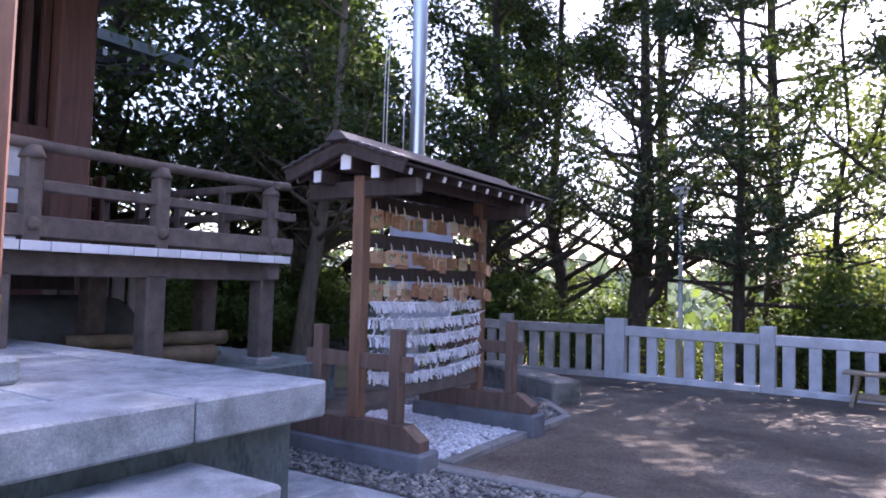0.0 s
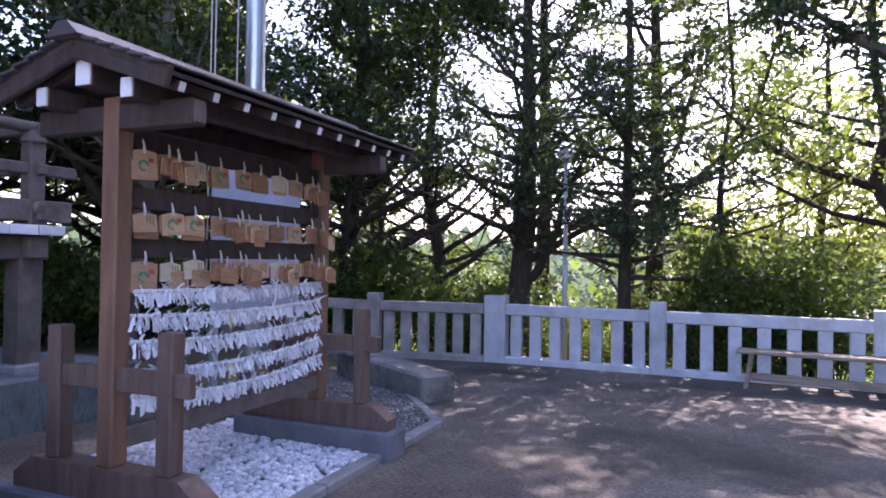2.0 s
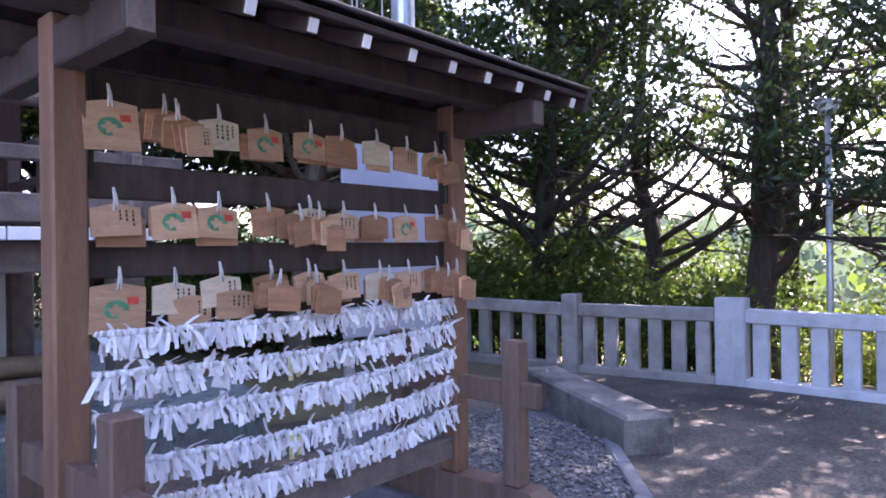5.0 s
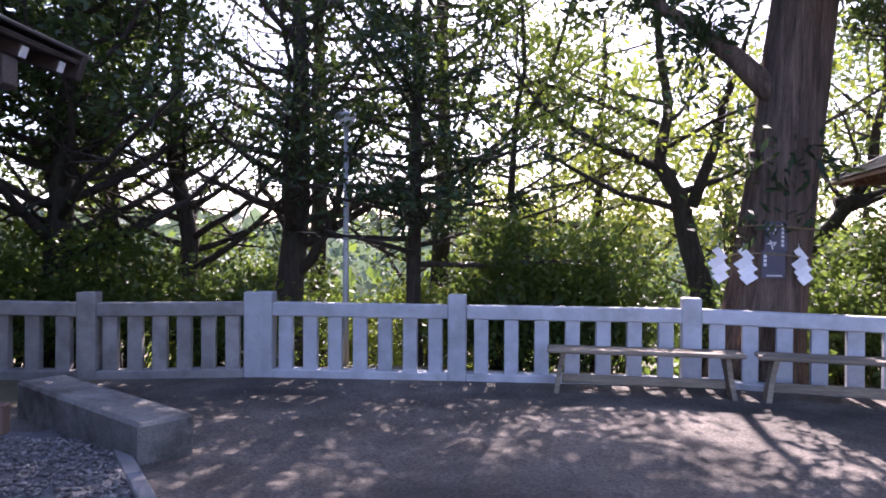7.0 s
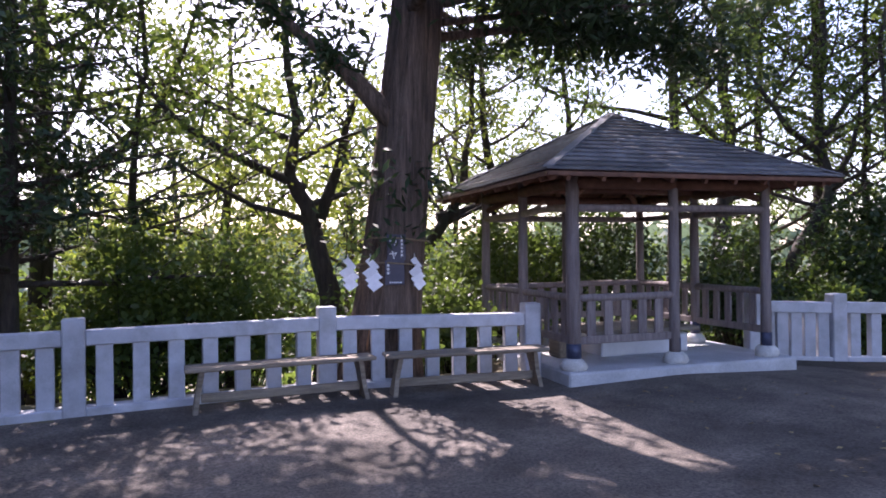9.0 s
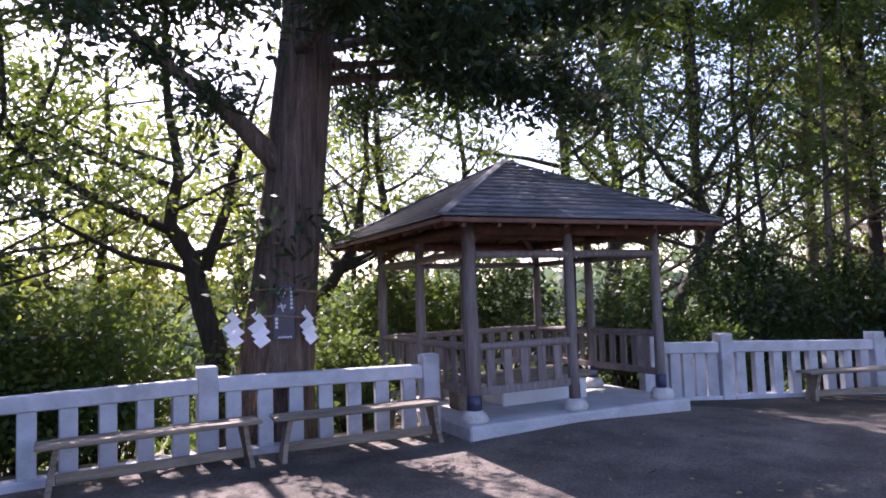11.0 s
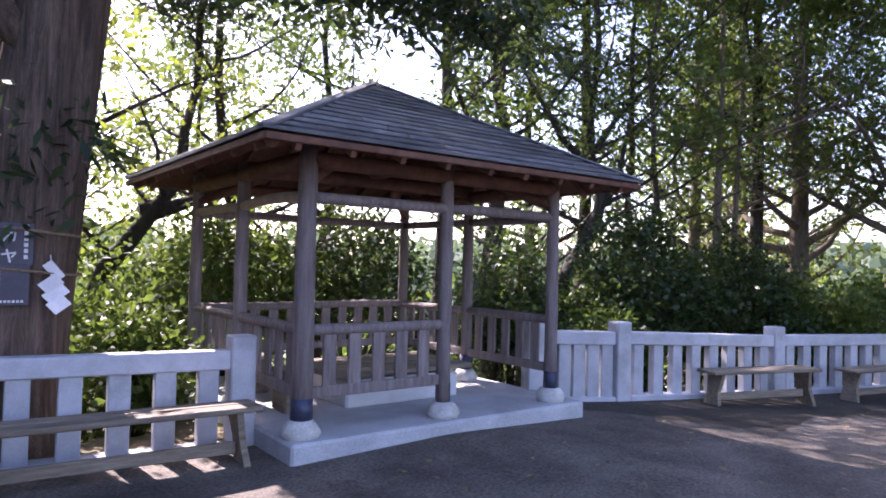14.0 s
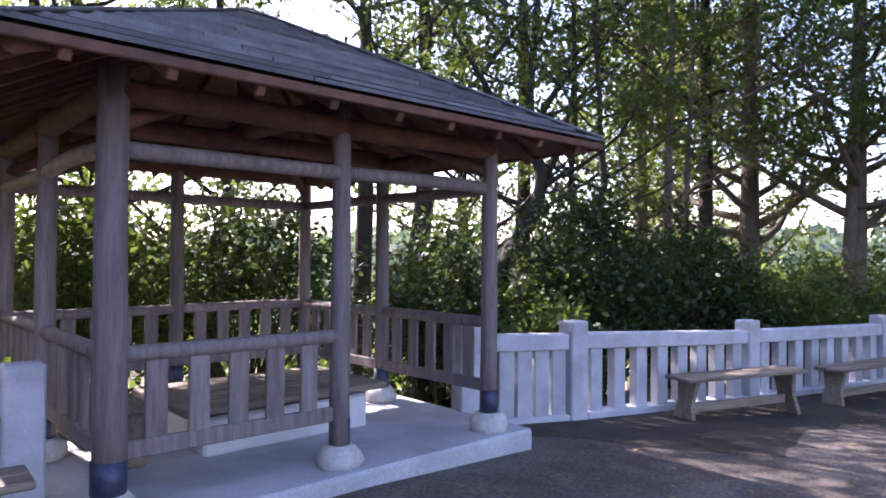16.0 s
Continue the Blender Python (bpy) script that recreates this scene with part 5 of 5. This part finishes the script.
tree("conifer_tree", "slender straight conifer with drooping sprays", (-2.92, 12.6), [(0, 0, 1.5), (0.03, 0, 3), (0.05, 0, 5), (0, 0, 12.5)], 0.12, BARKD, LEAF_CON, 50, 13, per=30, reach=1.9, lo=0.24, rise=0.05, size=0.055, spread=0.18, conifer=True, aspect=3.0, leaf_tail=0.2, low=1.9)
tree("broadleaf_tree", "branching tree with airy yellow-green leaves", (1.05, 14.6), [(0.1, 0, 1.4), (0.0, 0, 2.3), (-0.1, 0, 2.9), (-0.42, 0, 3.4), (-0.6, 0, 4.4), (-0.7, 0, 7.2)], 0.2, BARKD, LEAF_LIGHT, 6, 14, per=14, reach=3.0, lo=0.5, size=0.065, leaf_tail=0.3, first=(((-0.05, 0, 2.7), (0.35, 0, 1.0), 3.2, 0.11), ((-0.3, 0, 3.2), (-1, -0.2, 0.35), 3.6, 0.08), ((-0.05, 0, 2.6), (-1, -0.3, 0.12), 3.4, 0.06), ((-0.55, 0, 4.0), (-0.9, 0, 0.5), 3.0, 0.06)), cut=9)
tree("evergreen_tree", "broad dark evergreen standing behind the veranda", (-10.2, 8.6), [(0.05, 0, 1.5), (0.1, 0, 3), (0, 0, 5), (0, 0, 12.5)], 0.28, BARKG, LEAF_DARK, 44, 15, per=34, reach=2.3, lo=0.24, size=0.085, leaf_tail=0.4, spread=0.24, low=2.9)
tree("evergreen_tree", "dense dark evergreen beyond the flagpole", (-7.6, 11.2), [(0, 0, 1.5), (0.1, 0, 3), (0.3, 0, 5.5), (0.2, 0, 12.5)], 0.22, BARKD, LEAF_DARK, 44, 16, per=34, reach=2.8, lo=0.26, size=0.08, leaf_tail=0.36, spread=0.22, low=3.0, cut=6)
tree("evergreen_tree", "dense evergreen beyond the shrine roof", (-11.5, 9.6), [(0, 0, 1.5), (0.1, 0, 3), (0.2, 0, 6), (0, 0, 12)], 0.3, BARKD, LEAF_DARK, 36, 17, per=28, reach=3.0, lo=0.16, size=0.115, leaf_tail=0.5, low=2.9)
tree("evergreen_tree", "evergreen at the side of the inner hall", (-13.0, 5.8), [(0, 0, 1.5), (0.1, 0, 3), (0.2, 0, 6), (0, 0, 11)], 0.3, BARKD, LEAF_DARK, 36, 47, per=28, reach=3.4, lo=0.14, size=0.115, leaf_tail=0.6, low=2.9)
tree("evergreen_tree", "tall evergreen in the wood beyond the shrine", (-14.5, 12.0), [(0, 0, 2), (0.1, 0, 4), (0, 0, 7), (0, 0, 12)], 0.3, BARKD, LEAF_MID, 34, 18, per=28, reach=3.8, lo=0.1, size=0.125, leaf_tail=0.5, low=2.9)
tree("evergreen_tree", "tall evergreen behind the fence corner", (-9.6, 14.5), [(0, 0, 2), (0.1, 0, 4), (0, 0, 7), (0, 0, 12)], 0.25, BARKD, LEAF_MID, 30, 19, per=24, reach=3.0, lo=0.1, size=0.09, leaf_tail=0.3, spread=0.24, low=3.2)
tree("evergreen_tree", "brown leaning trunk between the veranda and the rack", (-8.2, 7.2), [(0.08, 0.06, 1.0), (0.22, 0.16, 2.2), (0.4, 0.3, 3.6), (0.6, 0.4, 9.5)], 0.17, BARKG, LEAF_DARK, 20, 54, per=22, reach=2.2, lo=0.45, size=0.085, leaf_tail=0.4, spread=0.24, low=3.6)
# beyond the pavilion
tree("broadleaf_tree", "crooked forked tree behind the pavilion", (9.9, 14.0), [(0.1, 0, 1.4), (0.3, 0, 2.1), (0.85, 0, 2.9), (1.05, 0, 3.8), (1.15, 0.1, 5.6), (0.9, 0.1, 10)], 0.19, BARKD, LEAF_MID, 10, 23, per=20, reach=2.8, lo=0.5, size=0.075, leaf_tail=0.38, first=(((0.6, 0, 2.6), (0.9, 0, 0.9), 3.0, 0.12), ((1.05, 0, 4.2), (-0.9, 0.1, 0.6), 2.8, 0.09), ((1.1, 0, 4.6), (0.5, 0, 1.0), 2.8, 0.08)), spread=0.2, low=4.2, cut=7.2)
tree("broadleaf_tree", "slim dark tree behind the pavilion roof", (9.7, 15.4), [(0, 0, 2), (0.1, 0, 4), (-0.1, 0, 6), (0, 0, 12)], 0.24, BARKD, LEAF_MID, 14, 24, per=22, reach=2.8, lo=0.45, size=0.08, leaf_tail=0.4, spread=0.22, low=3.8, cut=7.2)
tree("broadleaf_tree", "slim tree with thin light leaves beyond the pavilion", (4.6, 16.5), [(0, 0, 2), (0.2, 0, 4), (0.1, 0, 6), (0, 0, 8.5)], 0.13, BARKD, LEAF_MID, 16, 25, per=18, reach=2.6, lo=0.3, size=0.075, leaf_tail=0.35, spread=0.2, cut=9)
tree("broadleaf_tree", "dark trunk arching over beside the pavilion roof", (2.4, 15.1), [(0.1, 0, 1.0), (0.3, 0, 2.1), (0.75, 0, 2.9), (1.2, 0, 3.4), (1.6, 0.1, 4.6), (1.5, 0.1, 9)], 0.15, BARKD, LEAF_LIGHT, 12, 26, per=15, reach=2.4, lo=0.45, size=0.07, leaf_tail=0.2, spread=0.2, cut=20, first=(((0.75, 0, 2.9), (1.0, -0.2, 0.05), 2.6, 0.09), ((0.4, 0, 2.3), (-0.7, 0, 0.7), 2.2, 0.05)))
tree("broadleaf_tree", "dark slim trunk among shrubs past the pavilion", (7.0, 17.5), [(0, 0, 2), (0.1, 0, 4), (0.1, 0, 6), (0, 0, 11)], 0.15, BARKD, LEAF_MID, 16, 27, per=18, reach=2.8, lo=0.3, size=0.085, leaf_tail=0.42, spread=0.22)
# next four trees: crowns widened above the view to shade the right side
tree("pine_tree", "reddish thin trunk with high foliage", (13.6, 13.1), [(0, 0, 2), (0.1, 0, 4), (0.2, 0, 6), (0.2, 0, 11.5)], 0.12, BARKG, LEAF_MID, 16, 28, per=22, reach=4.2, lo=0.55, size=0.08, leaf_tail=0.32, spread=0.22, low=4.5, cut=7.2)
tree("pine_tree", "second reddish thin trunk standing close by", (14.0, 13.0), [(0.1, 0, 2), (0.2, 0, 4), (0.4, 0, 6), (0.5, 0, 10.5)], 0.09, BARKG, LEAF_MID, 12, 29, per=20, reach=4.2, lo=0.55, size=0.08, leaf_tail=0.32, spread=0.22, low=4.5, cut=7.2)
tree("cedar_tree", "straight cedar trunk beyond the far fence", (17.15, 13.1), [(0, 0, 2), (0.05, 0, 4), (0.1, 0, 7), (0.2, 0, 13)], 0.3, BARKG, LEAF_MID, 24, 30, per=26, reach=4.2, lo=0.35, size=0.085, leaf_tail=0.32, spread=0.22, cut=7.2)
tree("cedar_tree", "pale straight trunk rising beside the far fence", (17.35, 11.1), [(0, 0, 2), (0.15, 0, 4), (0.3, 0, 7), (0.4, 0, 13)], 0.27, BARKG, LEAF_MID, 24, 31, per=24, reach=4.2, lo=0.35, size=0.085, leaf_tail=0.32, spread=0.22, cut=7.2)
tree("cedar_tree", "leaning trunk beside the far fence", (16.6, 11.1), [(0.2, 0, 1.5), (0.55, 0, 3), (0.9, 0, 5), (1.1, 0, 10)], 0.16, BARKG, LEAF_MID, 14, 32, per=22, reach=2.6, lo=0.45, size=0.085, leaf_tail=0.25, spread=0.22, cut=7.2)
tree("broadleaf_tree", "tree closing the far end of the yard", (21.5, 8.5), [(0, 0, 2), (0.1, 0, 4), (0, 0, 7), (0, 0, 11)], 0.25, BARKG, LEAF_MID, 26, 33, per=26, reach=3.2, lo=0.2, size=0.1, leaf_tail=0.45)
tree("broadleaf_tree", "leafy tree in the wood behind the far fence", (12.6, 17.5), [(0, 0, 2), (0.1, 0, 4), (0, 0, 7), (0, 0, 11.5)], 0.2, BARKD, LEAF_MID, 24, 34, per=22, reach=3.2, lo=0.22, size=0.085, leaf_tail=0.24, spread=0.22, cut=7.5)
tree("broadleaf_tree", "leafy tree deep in the wood", (20.5, 16.5), [(0, 0, 2), (0.1, 0, 4), (0, 0, 7), (0, 0, 12)], 0.25, BARKG, LEAF_LIGHT, 26, 35, per=26, reach=3.8, lo=0.2, size=0.11, leaf_tail=0.35)
tree("broadleaf_tree", "leafy tree on the slope beyond the benches", (-0.4, 18.5), [(0, 0, 1.5), (0.1, 0, 3), (0, 0, 5), (0, 0, 8)], 0.18, BARKD, LEAF_LIGHT, 14, 36, per=16, reach=2.8, lo=0.35, size=0.1, leaf_tail=0.5, cut=9)
tree("broadleaf_tree", "thin-crowned tree on the slope", (-4.8, 19.0), [(0, 0, 1.5), (0.1, 0, 3), (0, 0, 5), (0, 0, 9)], 0.18, BARKD, LEAF_MID, 16, 37, per=16, reach=3.0, lo=0.3, size=0.1, leaf_tail=0.25, cut=10)

# added tree: leaves only above the view, to keep sun off the platform
tree("evergreen_tree", "added dark evergreen, its unseen crown shading the platform", (-3.4, 16.0), [(0, 0, 2), (0.1, 0, 4), (0, 0, 8), (0, 0, 15)], 0.22, BARKD, LEAF_DARK, 34, 48, per=24, reach=4.4, lo=0.45, size=0.13, spread=0.3, leaf_tail=0.0, cut=9.5)
tree("broadleaf_tree", "slim crooked dark trunk behind the far fence", (11.5, 13.3), [(0.1, 0, 1.5), (0.0, 0, 3), (0.25, 0, 5), (0.1, 0, 10)], 0.1, BARKD, LEAF_MID, 12, 49, per=20, reach=2.4, lo=0.5, size=0.08, spread=0.2, leaf_tail=0.25, low=4.0, cut=7.2)
tree("broadleaf_tree", "slim leaning dark trunk in the wood", (12.7, 14.4), [(-0.1, 0, 1.5), (-0.3, 0, 3), (-0.2, 0, 5), (0.1, 0, 10)], 0.14, BARKD, LEAF_MID, 12, 50, per=20, reach=2.4, lo=0.45, size=0.08, spread=0.2, leaf_tail=0.25, low=3.2, cut=7.2)
tree("cedar_tree", "tall cedar trunk deeper in the wood", (15.2, 14.6), [(0, 0, 2), (0.05, 0, 4), (0.1, 0, 7), (0.2, 0, 13)], 0.2, BARKG, LEAF_MID, 20, 51, per=22, reach=2.6, lo=0.4, size=0.09, spread=0.22, leaf_tail=0.25, cut=7.2)

# second added sun blocker for the platform, crown high out of view
tree("evergreen_tree", "added evergreen behind the flagpole, unseen crown for shade", (-6.4, 17.0), [(0, 0, 2), (0.1, 0, 5), (0, 0, 9), (0, 0, 18)], 0.24, BARKD, LEAF_DARK, 34, 52, per=26, reach=4.6, lo=0.5, size=0.13, spread=0.3, leaf_tail=0.0, cut=10.5)

tree("broadleaf_tree", "slim leafy tree beside the slender conifer", (-1.7, 14.4), [(0, 0, 1.5), (-0.1, 0, 3), (0.05, 0, 5), (0, 0, 9)], 0.09, BARKD, LEAF_MID, 22, 53, per=22, reach=2.3, lo=0.42, size=0.075, spread=0.2, leaf_tail=0.42, low=3.6, cut=9)
for i, (x, y, h, leaf) in enumerate(((-2.0, 24.0, 9.0, LEAF_LIGHT), (2.6, 21.5, 8.5, LEAF_LIGHT), (6.5, 24.0, 10.0, LEAF_MID))):
    tree("broadleaf_tree", "thin airy tree far down the wooded slope", (x, y), [(0, 0, 2), (0.15, 0, 4), (0.1, 0, h * 0.7), (0, 0, h)], 0.15, BARKD, leaf, 20, 90 + i, per=13, reach=3.2, lo=0.25, size=0.11, spread=0.3, leaf_tail=0.5, cut=12)

SHRUBS = [((-8.0, 10.6), (1.5, 0.9, 1.7), LEAF_MID, 100), ((-6.6, 11.3), (1.3, 0.8, 1.9), LEAF_MID, 110), ((-5.2, 11.6), (0.9, 0.6, 1.2), LEAF_MID, 60), ((-3.3, 14.2), (1.3, 0.8, 1.6), LEAF_LIGHT, 60), ((-1.5, 12.9), (1.2, 0.7, 2.0), LEAF_MID, 110), ((-0.5, 13.2), (0.9, 0.7, 2.1), LEAF_MID, 80), ((-1.9, 13.6), (1.0, 0.8, 2.2), LEAF_MID, 70), ((2.5, 12.5), (0.7, 0.5, 1.2), LEAF_MID, 40), ((2.3, 14.0), (1.2, 0.8, 2.2), LEAF_MID, 60), ((4.2, 14.6), (1.4, 0.8, 2.2), LEAF_MID, 110), ((6.2, 14.8), (1.4, 0.9, 2.4), LEAF_DARK, 120), ((8.45, 13.6), (1.1, 0.8, 2.7), LEAF_DARK, 140), ((10.6, 12.7), (1.5, 1.0, 2.9), LEAF_DARK, 240), ((13.0, 12.4), (1.6, 1.0, 2.9), LEAF_DARK, 220), ((14.6, 11.5), (1.5, 1.0, 2.2), LEAF_MID, 130), ((16.6, 11.2), (1.5, 1.0, 2.0), LEAF_MID, 120), ((19.5, 9.2), (1.6, 1.2, 2.2), LEAF_LIGHT, 120), ((9.0, 12.2), (1.0, 0.6, 1.3), LEAF_MID, 70), ((-10.6, 10.6), (1.6, 1.0, 1.5), LEAF_DARK, 130), ((-9.6, 6.6), (1.2, 0.8, 1.6), LEAF_MID, 110), ((-11.6, 7.4), (1.6, 1.2, 1.4), LEAF_DARK, 150), ((-10.0, 8.6), (1.5, 1.0, 1.6), LEAF_MID, 120), ((-14.0, 9.0), (2.0, 1.4, 1.5), LEAF_DARK, 160), ((-15.0, 6.0), (2.0, 1.6, 1.7), LEAF_DARK, 160), ((-6.2, 17.0), (1.9, 0.8, 1.7), LEAF_LIGHT, 70), ((-8.8, 17.4), (1.9, 0.8, 1.9), LEAF_LIGHT, 70), ((-4.2, 17.6), (1.6, 0.8, 1.5), LEAF_LIGHT, 50), ((-5.9, 14.6), (1.2, 0.8, 2.4), LEAF_MID, 70), ((-7.4, 14.8), (1.4, 0.8, 2.9), LEAF_MID, 90), ((-9.2, 12.4), (1.4, 0.9, 2.4), LEAF_MID, 110), ((-0.2, 16.0), (1.4, 0.8, 3.0), LEAF_MID, 90), ((-2.4, 16.6), (1.4, 0.8, 3.0), LEAF_LIGHT, 80), ((15.4, 12.6), (1.6, 1.0, 2.6), LEAF_DARK, 150), ((18.4, 12.0), (1.6, 1.0, 2.4), LEAF_MID, 130), ((21.0, 11.5), (2.0, 1.2, 2.8), LEAF_MID, 150)]
for i, (at, size, leaf, count) in enumerate(SHRUBS):
    word = "dark glossy evergreen shrub" if leaf is LEAF_DARK else ("yellow-green leafy shrub" if leaf is LEAF_LIGHT else "green leafy shrub")
    bush(word + " growing behind the stone fence", at, size, leaf, count, 60 + i)

# distant wooded slope and low hills
def far_wood(label, dist, low, high, count, size, seed, leaf):
    """A belt of treetops in clumps of uneven height, all along the slope."""
    rs = np.random.default_rng(seed)
    clumps = count // 60
    ca = np.repeat(rs.uniform(-1.3, 1.6, clumps), 60)
    cr = np.repeat(dist * rs.uniform(0.88, 1.15, clumps), 60)
    top = np.repeat(low + (high - low) * rs.uniform(0.45, 1.0, clumps), 60)
    n = len(ca)
    wide = 0.075 * dist
    x = cr * np.sin(ca) + rs.normal(size=n) * wide * 0.5
    y = cr * np.cos(ca) + rs.normal(size=n) * wide * 0.5
    z = low + (top - low) * rs.random(n) ** 0.7
    nrm = rs.normal(size=(n, 3))
    nrm /= np.linalg.norm(nrm, axis=1, keepdims=True)
    solid("distant_wood", quads("distant_wood", np.stack([x, y, z], 1), nrm, size * rs.uniform(0.6, 1.3, n), leaf, 1.3, seed), leaf, label, "woods", kind="stuff")


far_wood("leafy treetops down the slope below the yard", 34, -7.5, 2.2, 18000, 0.42, 71, LEAF_MID)
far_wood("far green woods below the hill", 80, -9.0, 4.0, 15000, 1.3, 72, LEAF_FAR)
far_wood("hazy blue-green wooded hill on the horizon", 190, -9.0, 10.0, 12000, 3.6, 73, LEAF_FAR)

# trees added so crowns above the view block sun on the yard's right
for i, (x, y) in enumerate(((9.2, 16.6), (12.6, 15.8), (16.0, 13.6))):
    tree("evergreen_tree", "added evergreen past the pavilion, unseen high crown for shade", (x, y), [(0.1, 0, 2), (0.2, 0, 5), (0.1, 0, 9), (0, 0, 16)], 0.2, BARKD, LEAF_MID, 18, 120 + i, per=12, reach=4.2, lo=0.52, size=0.17, spread=0.4, leaf_tail=0.0, cut=9.0)

# tall unseen trees added behind the walk, closing the yard to sky light
for i, (x, y) in enumerate(((14.0, 0.0), (20.0, 4.5))):
    tree("evergreen_tree", "unseen dense evergreen added to darken the yard's open side", (x, y), [(0, 0, 2), (0.1, 0, 5), (0, 0, 9), (0, 0, 14)], 0.3, BARKG, LEAF_DARK, 26, 110 + i, per=14, reach=4.4, lo=0.22, size=0.3, spread=0.45, leaf_tail=1.0)

# fallen leaves scattered on the asphalt
rs = np.random.default_rng(77)
xs, ys = rs.uniform(3, 14, 260), rs.uniform(5.5, 9.6, 260)
keep = [i for i in range(260) if ys[i] < fence_y(xs[i]) - 0.25 and not (3.0 < xs[i] < 6.4 and ys[i] > 9.9)]
pos = np.array([(xs[i], ys[i], ground_z(xs[i], ys[i]) + 0.006) for i in keep])
nrm = np.tile(np.array((0.0, 0.0, 1.0)), (len(keep), 1)) + rs.normal(size=(len(keep), 3)) * 0.15
nrm /= np.linalg.norm(nrm, axis=1, keepdims=True)
solid("fallen_leaves", quads("fallen_leaves", pos, nrm, rs.uniform(0.02, 0.045, len(keep)), DEADLEAF, 1.7, 7), DEADLEAF, "scattered dry fallen leaves on the asphalt", "leaves", kind="stuff")
